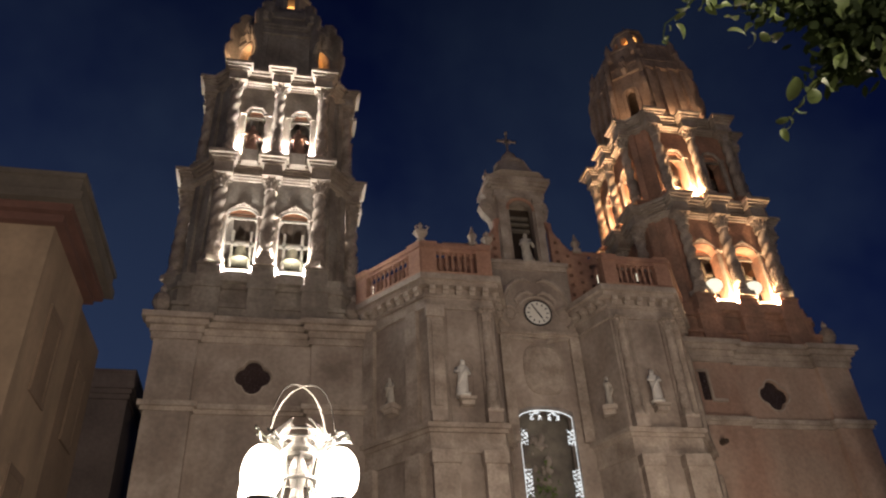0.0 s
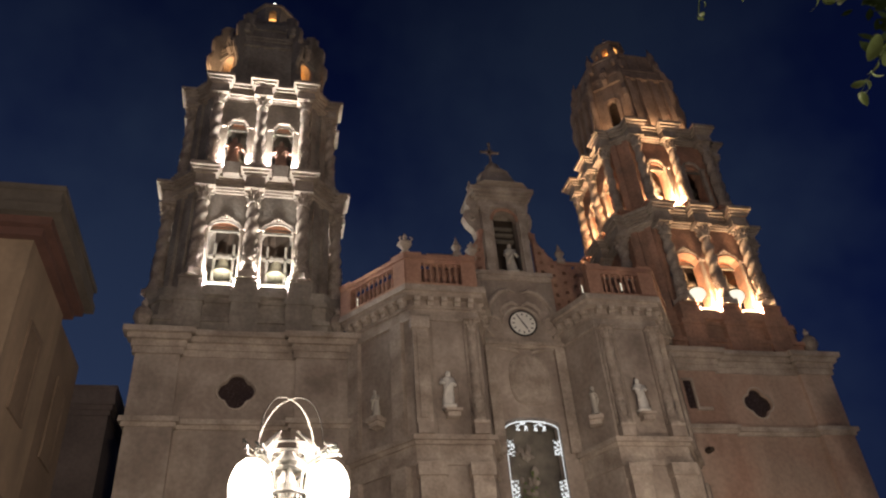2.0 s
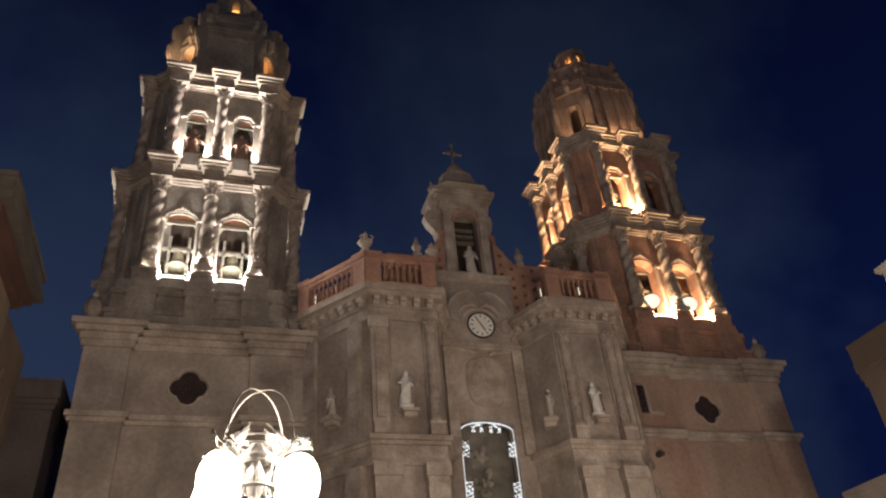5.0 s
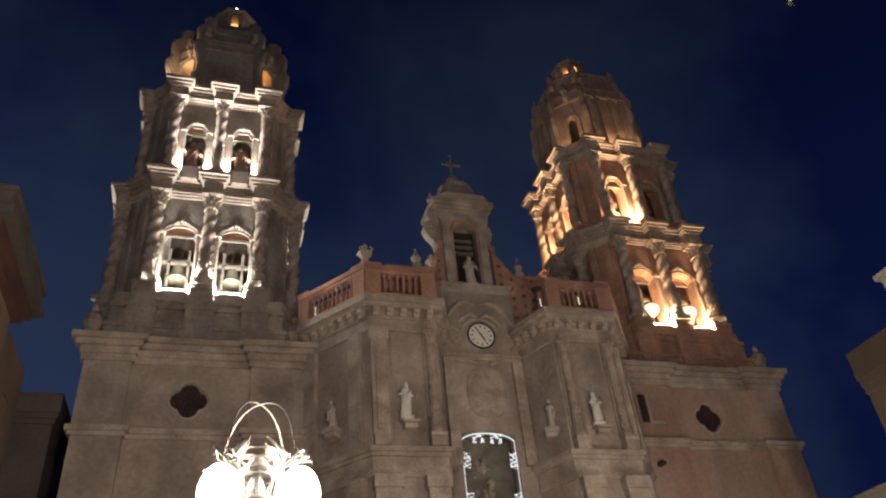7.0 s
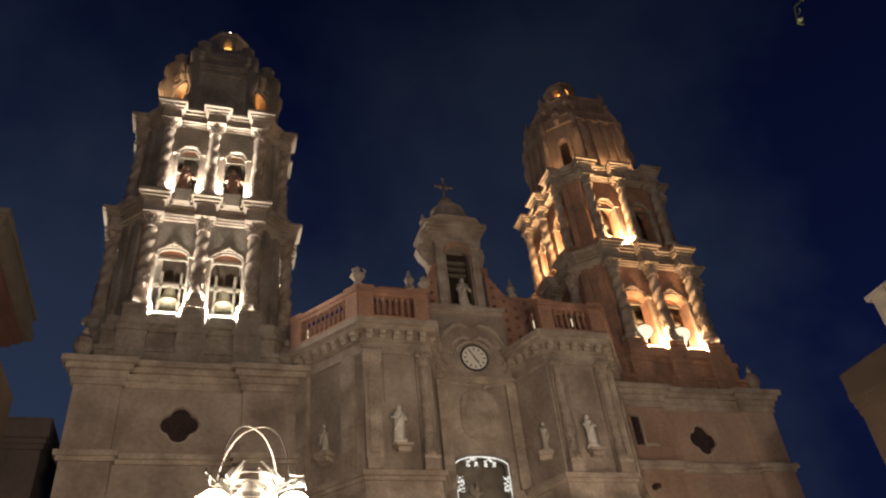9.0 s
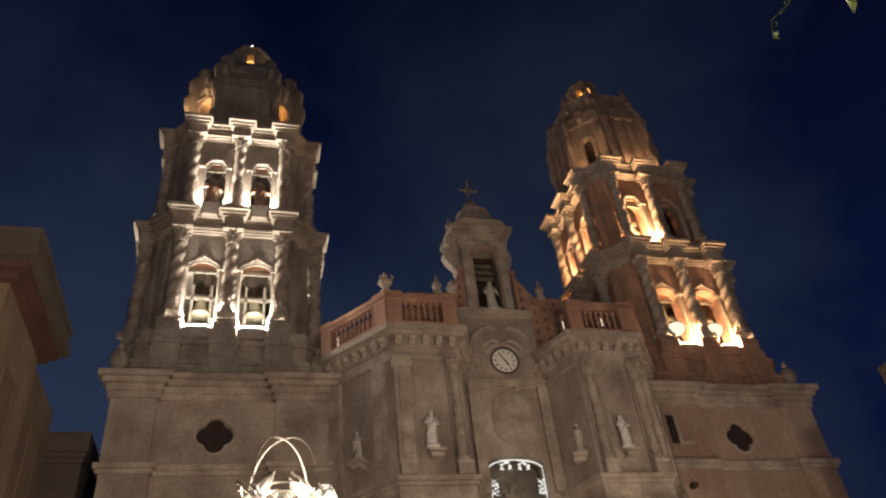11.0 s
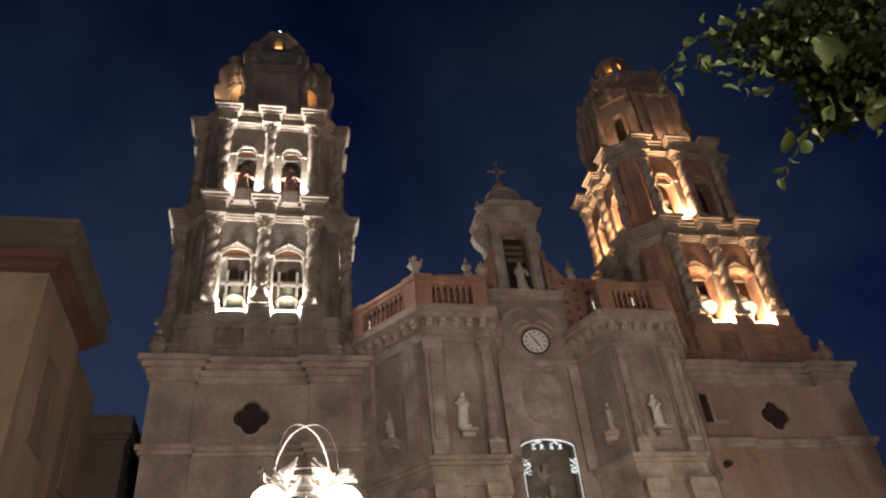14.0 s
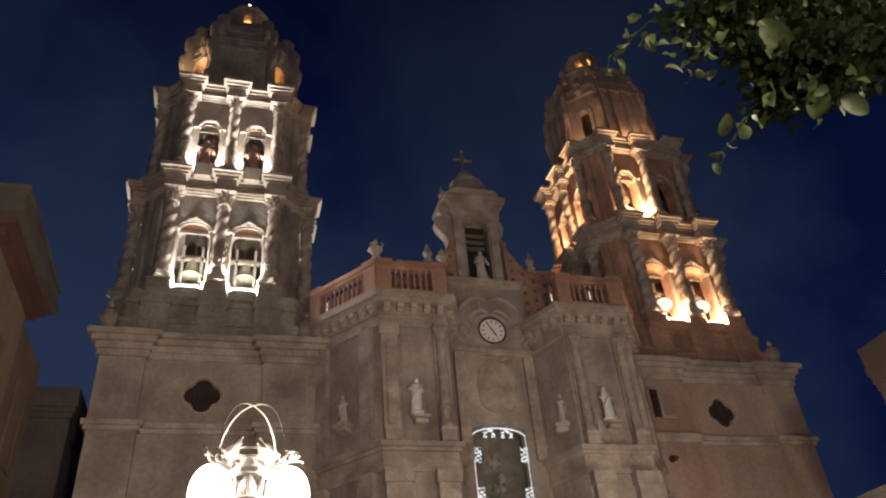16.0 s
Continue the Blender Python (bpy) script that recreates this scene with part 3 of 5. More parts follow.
            for u in (-0.42, 0.42):
                px, py = mid + u * d + 0.06 * d, -mid + u * d - 0.06 * d
                prism(b, [(px - 0.2 * d - 0.2 * d, py - 0.2 * d + 0.2 * d), (px - 0.2 * d + 0.1 * d, py - 0.2 * d - 0.1 * d), (px + 0.2 * d + 0.1 * d, py + 0.2 * d - 0.1 * d), (px + 0.2 * d - 0.2 * d, py + 0.2 * d + 0.2 * d)], z0, z_arch)
            part("corner_pilaster", b, stone, t, at=turn)
        courses = ((z_arch, z_arch + 0.1, 0.12), (z_arch + 0.1, z_arch + 0.2, 0.24), (z_arch + 0.2, z_arch + 0.3, 0.36), (z_arch + 0.3, z_top - 0.62, 0.04), (z_top - 0.62, z_top - 0.5, 0.16), (z_top - 0.5, z_top - 0.36, 0.3), (z_top - 0.36, z_top - 0.2, 0.44), (z_top - 0.2, z_top, 0.58), (z_top, z_top + (0.35, 0.25)[st - 1], -0.05))
        for course in courses:
            b = bmesh.new()
            ring_band(b, h, a, (course,))
            part("cornice_course", b, TRIM, t)
        b = bmesh.new()
        prism(b, cham(h - 0.78, a - 0.3), z0 - 0.02, z0 + 0.06)
        part("belfry_floor", b, stone, t)
        # Added core blocks the see-through; the lower one's umber holds inner shade.
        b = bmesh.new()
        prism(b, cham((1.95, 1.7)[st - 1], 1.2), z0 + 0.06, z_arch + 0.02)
        part("belfry_backing", b, (UMBER, stone)[st - 1], t)
        if st == 1 and not lift:
            for x in (-1.24, 1.24):
                b = bmesh.new()
                prism(b, [(x - 0.35, -h - 0.75), (x + 0.35, -h - 0.75), (x + 0.48, -h - 0.2), (x - 0.48, -h - 0.2)], 27.55, 28.24, [(x - 0.42, -h - 0.85), (x + 0.42, -h - 0.85), (x + 0.52, -h - 0.2), (x - 0.52, -h - 0.2)])
                part("statue_bracket", b, TRIM, t)
        # timber frame for the bells behind each opening
        for k in range(4):
            for s in (-1, 1):
                b = bmesh.new()
                for z in ((22.0, 23.55), (29.5, 30.9))[st - 1]:
                    box(b, s * oc - ow - 0.25, s * oc + ow + 0.25, -h + 1.2, -h + 1.36, z, z + 0.16)
                box(b, s * oc - 0.52, s * oc - 0.40, -h + 1.2, -h + 1.36, z0, ospring)
                box(b, s * oc + 0.40, s * oc + 0.52, -h + 1.2, -h + 1.36, z0, ospring)
                part("bell_frame", b, TIMBER, t, at=pose(0, 0, 0, 0, 0, 90 * k))

    # drum: a cut square, its openings in the cut corners
    zd0, zd1 = 35.1, 39.9 + lift
    drum_stone = CROWN if lift else stone
    raised = pose(0, 0, lift)
    dh, da = 3.35 + 0.02 * lift, 1.52
    cut = (dh - da) * 0.7071

    def tapered(bm):
        for v in bm.verts:
            f = 1 - (0.016 - 0.012 * lift) * max(0.0, v.co.z - 35.2) - 0.02 * max(0.0, v.co.z - 39.0)
            v.co.x *= f
            v.co.y *= f
        return bm
    off = (dh + da) * 0.7071
    for i in range(8):
        b = bmesh.new()
        if i % 2:
            pierced(b, -cut, cut, -off, -off + 0.4, zd0, zd1, [arch(0, 0.48 - 0.14 * lift, 35.9, 38.2, 0.48)])
        else:
            box(b, -da, da, -dh, -dh + 0.4, zd0, zd1 + 0.3)
            for px in (-1.32, -0.5, 0.5, 1.32):
                box(b, px - 0.17, px + 0.17, -dh - 0.12 - 0.14 * lift, -dh + 0.02, 35.5, zd1 - 0.6)
                box(b, px - 0.23, px + 0.23, -dh - 0.18 - 0.14 * lift, -dh + 0.02, zd1 - 0.9, zd1 - 0.6)
        wall = part("drum_wall", tapered(b), drum_stone, t, at=pose(0, 0, 0, 0, 0, 45 * i))
        if i % 2:
            b = bmesh.new()
            pts = [(-0.57, -off - 0.03, 35.9), (-0.57, -off - 0.03, 38.2)] + [(-0.57 * math.cos(th), -off - 0.03, 38.2 + 0.57 * math.sin(th)) for th in [math.pi * j / 10 for j in range(1, 10)]] + [(0.57, -off - 0.03, 38.2), (0.57, -off - 0.03, 35.9)]
            tube(b, pts, 0.09 - 0.05 * lift, 6)
            part("opening_surround", tapered(b), drum_stone if lift else TRIM, wall)
            for e in (-1, 1):
                b = bmesh.new()
                side = [(-0.2, 35.1), (0.62, 35.1), (0.58, 36.3), (0.34, 36.7), (0.30, 37.4), (0.50, 37.9), (0.72, 38.3), (0.80, 38.9), (0.66, 39.35), (0.60, 39.55), (0.74, 39.9), (0.90, 40.5), (0.80, 41.0), (0.56, 41.25), (0.45, 41.6), (0.55, 42.0), (0.3, 42.5), (-0.4, 42.9)]
                for x0, grow in ((-0.16, 0.0), (-0.07, 0.09)):
                    ends = [[b.verts.new((e * (cut - 0.1) + x, -off - (y + grow) * (1 - 0.5 * lift) if y > 0 else -off - y, z)) for y, z in side] for x in (x0, -x0)]
                    m = len(side)
                    b.faces.new(ends[0][::-1])
                    b.faces.new(ends[1])
                    for j in range(m):
                        b.faces.new((ends[0][j], ends[0][(j + 1) % m], ends[1][(j + 1) % m], ends[1][j]))
                part("scroll_buttress", tapered(b), drum_stone, wall)
            b = bmesh.new()
            tube(b, [(0, -off + 0.05, 39.1), (0, -off - 0.22, 39.5), (0, -off - 0.3, 40.0), (0, -off - 0.15, 40.5), (0, -off + 0.1, 40.9), (0, -off + 0.5, 41.6)], [0.18, 0.26, 0.3, 0.24, 0.2, 0.12], 7)
            part("drum_volute", tapered(b), drum_stone, wall, at=raised)
    for i, (x, y) in enumerate(cham(dh, da)):
        b = bmesh.new()
        lathe(b, [(0.24, 0), (0.24, 0.2), (0.12, 0.3), (0.24, 0.6), (0.16, 0.85), (0.03, 1.2)], 8)
        part("finial", b, drum_stone, t, at=pose(x * 0.93, y * 0.93, 40.35 + lift))

    def oct_ring(r):
        return [(r * math.cos(radians(22.5 + 45 * i)), r * math.sin(radians(22.5 + 45 * i))) for i in range(8)]
    b = bmesh.new()
    ring_band(b, dh, da, ((39.1, 39.3, 0.08), (39.3, 39.7, 0.02), (39.7, 39.95, 0.10 - 0.06 * lift), (39.95, 40.2, 0.16 - 0.08 * lift), (40.2, 40.5, -0.1)))
    part("drum_cornice", tapered(b), drum_stone, t, at=raised)
    ah, aa, az = (2.95, 1.55, 41.6) if not lift else (3.05, 1.6, 42.2)
    b = bmesh.new()
    ring_band(b, ah, aa, ((40.4, az - 0.2, 0.0), (az - 0.2, az, 0.1)))
    for i in range(4):
        for e in (-1, 1):
            w = bmesh.new()
            lathe(w, [(0.3, az - 1.2), (0.34, az - 0.8), (0.22, az - 0.4), (0.28, az), (0.2, az + 0.35), (0.1, az + 0.6), (0.02, az + 1.0)], 8, at=(e * (aa + 0.05), -ah - 0.05, 0))
            part("attic_finial", tapered(w), drum_stone, t, at=pose(0, 0, lift, 0, 0, 90 * i))
    part("drum_attic", tapered(b), drum_stone, t, at=raised)
    if lift:
        for i in range(4):
            for px in (-1.32, -0.5, 0.5, 1.32):
                w = bmesh.new()
                box(w, px - 0.15, px + 0.15, -ah - 0.12, -ah + 0.02, 40.4, az - 0.2)
                part("attic_pilaster", tapered(w), drum_stone, t, at=pose(0, 0, lift, 0, 0, 90 * i))
    b = bmesh.new()
    rings = [(2.8, 41.5), (2.65, 42.2), (2.3, 42.85), (1.85, 43.3), (1.5, 43.5)]
    for (ra, za), (rb, zb) in zip(rings, rings[1:]):
        prism(b, oct_ring(ra), za, zb, oct_ring(rb))
    part("cupola", b, drum_stone, t, at=raised)
    for i in range(8):
        b = bmesh.new()
        c, s = math.cos(radians(22.5 + 45 * i)), math.sin(radians(22.5 + 45 * i))
        tube(b, [(r * c, r * s, z + 0.04) for r, z in rings], [0.16, 0.15, 0.13, 0.12, 0.1], 6)
        part("cupola_rib", b, drum_stone, t, at=raised)
    b = bmesh.new()
    lw = 1.15 if lift else 1.32
    prism(b, oct_ring(lw + 0.25), 43.35, 43.6)
    for i in range(8):
        m = pose(0, 0, 0, 0, 0, 45 * i)
        hs, ap = lw * math.sin(radians(22.5)), lw * math.cos(radians(22.5))
        w = bmesh.new()
        pierced(w, -hs, hs, -ap, -ap + 0.16, 43.6, 45.6, [arch(0, 0.24, 44.05, 44.95, 0.24)] if i % 2 == 0 or tx > 0 else [])
        me = bpy.data.meshes.new("lantern_side")
        w.transform(m)
        w.to_mesh(me)
        w.free()
        b.from_mesh(me)
        bpy.data.meshes.remove(me)
    prism(b, oct_ring(lw + 0.15), 45.5, 45.7)
    lan = part("lantern", b, drum_stone, t, "small pierced stone lantern on the cupola", at=raised)
    b = bmesh.new()
    for (ra, za), (rb, zb) in zip([(1.15, 45.7), (0.8, 46.0), (0.35, 46.2)], [(0.8, 46.0), (0.35, 46.2), (0.06, 46.5)]):
        prism(b, oct_ring(ra), za, zb, oct_ring(rb))
    lathe(b, [(0.05, 46.3), (0.03, 47.35)], 8)
    part("lantern_cap", b, stone, lan)
    return t


tower_left = bell_tower(TOWERS[0], TOWER, STONE, 0.0, "tall grey stone bell tower with white-lit belfry openings")
tower_right = bell_tower(TOWERS[1], TOWER_RED, BLUSH, 1.0, "tall pink stone bell tower with amber-lit belfry openings")

# bells behind the openings
bell_thing = None
for tx in TOWERS:
    for st, (zb, oc) in enumerate(((22.75, 1.30), (29.9, 1.24))):
        for k in range(4):
            for s in (-1, 1):
                m = pose(tx, TY, 0) @ pose(0, 0, 0, 0, 0, 90 * k) @ pose(s * oc, -FRONT + 1.5, zb, 0, 0, 0)
                if bell_thing is None:
                    bell_thing = thing("bell", "green-brown bronze bell on a timber headstock", "bell", m, group="belfry bells")
                    part("bell_body", BELL, BRONZE, bell_thing)
                    b = bmesh.new()
                    box(b, -0.55, 0.55, -0.12, 0.12, 0.95, 1.2)
                    part("headstock", b, TIMBER, bell_thing)
                    b = bmesh.new()
                    lathe(b, [(0.03, 0.35), (0.03, 0.05), (0.07, 0.0), (0.06, -0.1)][::-1], 8)
                    part("clapper", b, BLACK, bell_thing)
                else:
                    copy_thing(bell_thing, m)

# carved figures that stand on the cornice before the upper belfry openings
CARVED = [figure_mesh("tower_statue", 1.9, TOWER_RED, 40 + i) for i in range(2)]
for tx in TOWERS[:1]:
    for i, x in enumerate((-1.24, 1.24)):
        ob = new("tower_statue", CARVED[i])
        ob.matrix_basis = pose(tx + x, TY - FRONT - 0.5, 28.24) @ Matrix.Diagonal((1.1, 0.9, 1.0, 1.0))
        tagged(ob, "weathered stone figure standing before a belfry opening", "statue", "belfry statues")


# ---- church front between the towers ----
church = thing("church_front", "pink-grey carved stone church front with clock and niches", "church", pose(AX, 0, 0))
PATH = [(-8.1, 31.1), (-5.75, 28.0), (-2.75, 28.0), (-1.95, 30.0), (1.95, 30.0), (2.75, 28.0), (5.85, 28.0), (8.1, 31.1)]
TOPZ = 19.0
for s in (-1, 1):
    pts = [(-8.1, 31.1), (-5.75, 28.0), (-2.75, 28.0), (-1.95, 30.0), (-1.95, 37.0), (-8.1, 37.0)]
    if s > 0:
        pts = [(-x, y) for x, y in pts][::-1]
    bm = bmesh.new()
    prism(bm, pts, 0, TOPZ - 0.01)
    part("portal_wing", bm, STONE, church)
bm = bmesh.new()
WIN = (-1.43, 1.14)
wc, wh = sum(WIN) / 2, (WIN[1] - WIN[0]) / 2
pierced(bm, -1.95, 1.95, 30.0, 30.7, 0, 21.3, [(WIN[0], WIN[1], lambda x: 7.6, lambda x: 13.55 + 0.42 * math.sqrt(max(0, 1 - ((x - wc) / wh) ** 2 * 0.9)), 14)])
part("centre_wall", bm, STONE, church)
bm = bmesh.new()
box(bm, -1.95, 1.95, 31.6, 37, 0, 21.29)
part("centre_core", bm, STONE, church)


def half_band(name, mat, steps, halves=((0, 4), (4, 8))):
    for a, e in halves:
        b = bmesh.new()
        for z0, z1, o in steps:
            path_band(b, PATH[a:e], z0, z1, o)
        part(name, b, mat, church)


half_band("tier_entablature", TRIM, ((11.1, 11.35, 0.10), (11.35, 11.9, 0.05), (11.9, 12.05, 0.18), (12.05, 12.25, 0.32)))
half_band("upper_entablature", TRIM, ((17.45, 17.65, 0.10), (17.65, 18.0, 0.05), (18.0, 18.15, 0.14)))
half_band("upper_cornice", TRIM, ((18.5, 18.72, 0.36), (18.72, 19.0, 0.52)))
# corbels under the cornice
bm = bmesh.new()
box(bm, -0.13, 0.13, -0.34, 0.05, 0, 0.2)
box(bm, -0.13, 0.13, -0.22, 0.05, -0.18, 0)
CORBEL = finish(bm, "corbel", TRIM)
bm = bmesh.new()
lathe(bm, [(0.11, 0), (0.11, 0.06), (0.06, 0.1), (0.12, 0.35), (0.055, 0.62), (0.06, 0.76), (0.11, 0.86), (0.11, 0.96)], 8)
BALUSTER = finish(bm, "baluster", RED, True)
for a, e in ((0, 4), (4, 8)):
    pts = PATH[a:e]
    for p, q in zip(pts, pts[1:]):
        v = Vector(q) - Vector(p)
        n = max(1, int(v.length / 0.52))
        ang = math.degrees(math.atan2(v.y, v.x))
        for i in range(n):
            c = Vector(p) + v * (i + 0.5) / n
            part("corbel", CORBEL, TRIM, church, at=pose(c.x, c.y, 18.3, 0, 0, ang))
    # balustrade: rails, dies at the corners, balusters
    pts = pts[:3] if a == 0 else pts[1:]
    o = offset_path(pts, 0.26)
    bm = bmesh.new()
    path_band(bm, pts, 19.0, 19.14, 0.46, -0.04)
    path_band(bm, pts, 20.2, 20.36, 0.42, -0.10)
    path_band(bm, pts, 20.36, 20.58, 0.50, -0.02)
    rail = part("balustrade", bm, RED, church, "red stone balustrade")
    bm = bmesh.new()
    path_band(bm, pts, 19.0, 20.42, -0.42, 0.7)
    part("terrace_wall", bm, RED, church, "low red wall behind the balustrade")
    for p, q in zip(o, o[1:]):
        v = Vector(q) - Vector(p)
        n = max(2, int(v.length / 0.28))
        ang = math.degrees(math.atan2(v.y, v.x))
        for i in range(n + 1):
            f = i / n
            c = Vector(p) + v * f
            if f * v.length < 0.72 or (1 - f) * v.length < 0.72:
                continue
            part("baluster", BALUSTER, RED, rail, at=pose(c.x, c.y, 19.135) @ Matrix.Diagonal((0.8, 0.8, 1.12, 1)))
        for f in (0.3 / v.length, 1 - 0.3 / v.length):
            c = Vector(p) + v * f
            bm = bmesh.new()
            box(bm, -0.34, 0.34, -0.17, 0.17, 0, 1.55)
            box(bm, -0.38, 0.38, -0.25, 0.25, 1.55, 1.68)
            part("balustrade_die", bm, RED, rail, at=pose(c.x, c.y, 19.0, 0, 0, ang))
    # urns on the corner dies
    for c in (o[1], o[2]) if a == 0 else ():
        bm = bmesh.new()
        lathe(bm, [(0.24, 0), (0.24, 0.12), (0.10, 0.22), (0.30, 0.5), (0.34, 0.62), (0.2, 0.7), (0.08, 0.85), (0.13, 0.98), (0.02, 1.2)], 10)
        for k in range(4):
            a2 = math.pi / 4 + k * math.pi / 2
            tube(bm, [(0.26 * math.cos(a2), 0.26 * math.sin(a2), 0.55), (0.42 * math.cos(a2), 0.42 * math.sin(a2), 0.72), (0.30 * math.cos(a2), 0.30 * math.sin(a2), 0.84)], 0.05, 5)
        part("urn", bm, TRIM, rail, "carved stone urn finial", at=pose(c[0], c[1], 20.66, 0, 0, 0) @ Matrix.Scale(1.0 if c is o[1] else 0.8, 4))

# pilasters, panels and niches on the wings
PORTAL_SHAFT, PORTAL_CAP, PORTAL_FOOT = spiral_shaft(0.22, 3.97, 3.0, 0.07, 4), corinthian(0.215, 0.6), foot(0.23, 0.3)
for s in (-1, 1):
    for cx in (3.15, 5.42):
        bm = bmesh.new()
        box(bm, s * cx - 0.3, s * cx + 0.3, 27.9, 28.1, 12.25, 17.45)
        box(bm, s * cx - 0.31, s * cx + 0.31, 27.55, 28.1, 12.25, 12.7)
        pil = part("pilaster", bm, STONE, church)
        if s < 0 and cx > 5:
            bm = bmesh.new()
            box(bm, s * cx - 0.34, s * cx + 0.34, 27.66, 27.9, 12.68, 16.9)
            box(bm, s * cx - 0.17, s * cx + 0.17, 27.58, 27.66, 12.9, 16.7)
            box(bm, s * cx - 0.40, s * cx + 0.40, 27.56, 27.9, 16.9, 17.45)
            part("pilaster_face", bm, TRIM, pil)
            continue
        part("spiral_column", PORTAL_SHAFT, TRIM, pil, at=pose(s * cx, 27.82, 12.9, 0, 0, 40 * cx))
        part("capital", PORTAL_CAP, TRIM, pil, at=pose(s * cx, 27.82, 16.85))
        part("column_foot", PORTAL_FOOT, TRIM, pil, at=pose(s * cx, 27.82, 12.68))
    for x0, x1 in ((2.85, 3.7), (4.75, 5.75)):
        bm = bmesh.new()
        xa, xb = sorted((s * x0, s * x1))
        box(bm, xa, xb, 27.62, 28.1, 0, 10.6)
        box(bm, xa - 0.07, xb + 0.07, 27.52, 28.1, 10.6, 11.1)
        part("lower_pilaster", bm, TRIM, church)
    bm = bmesh.new()
    xa, xb = sorted((s * 3.62, s * 4.85))
    pierced(bm, xa, xb, 27.96, 28.0, 12.3, 17.4, [arch(s * 4.23, 0.36, 13.3, 14.7, 0.36)])
    niche = part("niche_panel", bm, STONE, church)
    bm = bmesh.new()
    cx = s * 4.23
    box(bm, cx - 0.34, cx + 0.34, 27.5, 28.0, 13.2, 13.3)
    box(bm, cx - 0.26, cx + 0.26, 27.6, 28.0, 12.98, 13.16)
    part("niche_shelf", bm, TRIM, niche)
# statues: wings, inner and outer returns
SAINTS = [figure_mesh("statue", (1.5, 1.4, 1.3, 1.15)[i], MARBLE if i < 2 else PALE, i) for i in range(4)]
spots = [(-4.40, 27.70, 13.42, 0), (4.08, 27.70, 13.42, 0), (2.32, 28.62, 13.55, 66), (-7.12, 29.38, 13.62, -52)]
for i, (x, y, z, turn) in enumerate(spots):
    ob = new("statue", SAINTS[i % 4])
    ob.matrix_basis = pose(AX + x, y, z, 0, 0, turn)
    tagged(ob, "white marble robed statue on a niche shelf", "statue", "portal statues")
    if i > 1:
        bm = bmesh.new()
        box(bm, -0.34, 0.34, -0.28, 0.34, -0.28, -0.09)
        box(bm, -0.24, 0.24, -0.18, 0.34, -0.48, -0.28)
        part("niche_shelf", bm, TRIM, church, at=pose(x, y, z, 0, 0, turn))
# pilasters on the outer returns
for s in (-1, 1):
    for f in (0.18, 0.86):
        x, y = s * (5.8 + f * 2.3), 28.0 + f * 3.1
        bm = bmesh.new()
        box(bm, -0.32, 0.32, -0.2, 0.2, 12.25, 17.45)
        box(bm, -0.4, 0.4, -0.3, 0.2, 0, 11.1)
        part("return_pilaster", bm, TRIM, church, at=pose(x, y, 0, 0, 0, s * 53))

# centre bay: ledge under the clock, arched panel, hood over the clock
bm = bmesh.new()
box(bm, -1.9, 1.9, 29.86, 30.02, 17.3, 17.42)
box(bm, -1.9, 1.9, 29.74, 30.02, 17.42, 17.58)
part("clock_ledge", bm, TRIM, church)
bm = bmesh.new()
tube(bm, [(-0.95 * math.cos(th) + 0.08, 29.98, 18.6 + 0.95 * math.sin(th)) for th in [math.pi * j / 14 for j in range(15)]], 0.07, 7)
part("clock_hood", bm, TRIM, church)
bm = bmesh.new()
edge = [(0.05 + 0.92 * math.copysign(abs(math.cos(th)) ** 0.55, math.cos(th)), 15.75 + (1.15 if math.sin(th) > 0 else 1.2) * math.copysign(abs(math.sin(th)) ** 0.75, math.sin(th))) for th in [2 * math.pi * j / 28 for j in range(28)]]
low = [bm.verts.new((x, 30.02, z)) for x, z in edge]
high = [bm.verts.new((0.05 + (x - 0.05) * 0.94, 29.93, 15.75 + (z - 15.75) * 0.95)) for x, z in edge]
bm.faces.new(high)
for j in range(28):
    bm.faces.new((low[j], low[(j + 1) % 28], high[(j + 1) % 28], high[j]))
tube(bm, [(x, 29.97, z) for x, z in edge + edge[:1]], 0.05, 6)
part("cartouche", bm, TRIM, church, "raised rounded stone cartouche")
bm = bmesh.new()
for s in (-1, 1):
    tube(bm, [(s * 1.4, 29.9, 17.27), (s * 0.9, 29.88, 17.24), (s * 0.5, 29.88, 17.15), (s * 0.3, 29.9, 17.06)], [0.06, 0.09, 0.09, 0.05], 6)
part("scroll_pediment", bm, TRIM, church)
# carved scrolls beside and above the clock
for s in (-1, 1):
    bm = bmesh.new()
    pts = []
    for j in range(22):
        u = j / 21
        a2 = radians(-80 + 420 * u)
        rr = 0.52 * (1 - 0.72 * u)
        pts.append((0.08 + s * (1.35 + rr * math.cos(a2)), 29.96, 18.55 + rr * math.sin(a2) * 1.2))
    tube(bm, pts, [0.10 - 0.05 * j / 21 for j in range(22)], 6)
    pts = [(0.08 + s * x, 29.95, z) for x, z in ((0.15, 20.35), (0.5, 20.5), (0.95, 20.35), (1.35, 19.95), (1.65, 19.4), (1.75, 18.9), (1.6, 18.6))]
    tube(bm, pts, [0.05, 0.09, 0.12, 0.13, 0.12, 0.09, 0.05], 6)
    pts = [(0.08 + s * x, 29.97, z) for x, z in ((0.1, 19.65), (0.4, 19.8), (0.75, 19.65), (1.0, 19.35), (0.95, 19.1))]
    tube(bm, pts, [0.05, 0.09, 0.09, 0.07, 0.04], 6)
    part("carved_scroll", bm, TRIM, church)
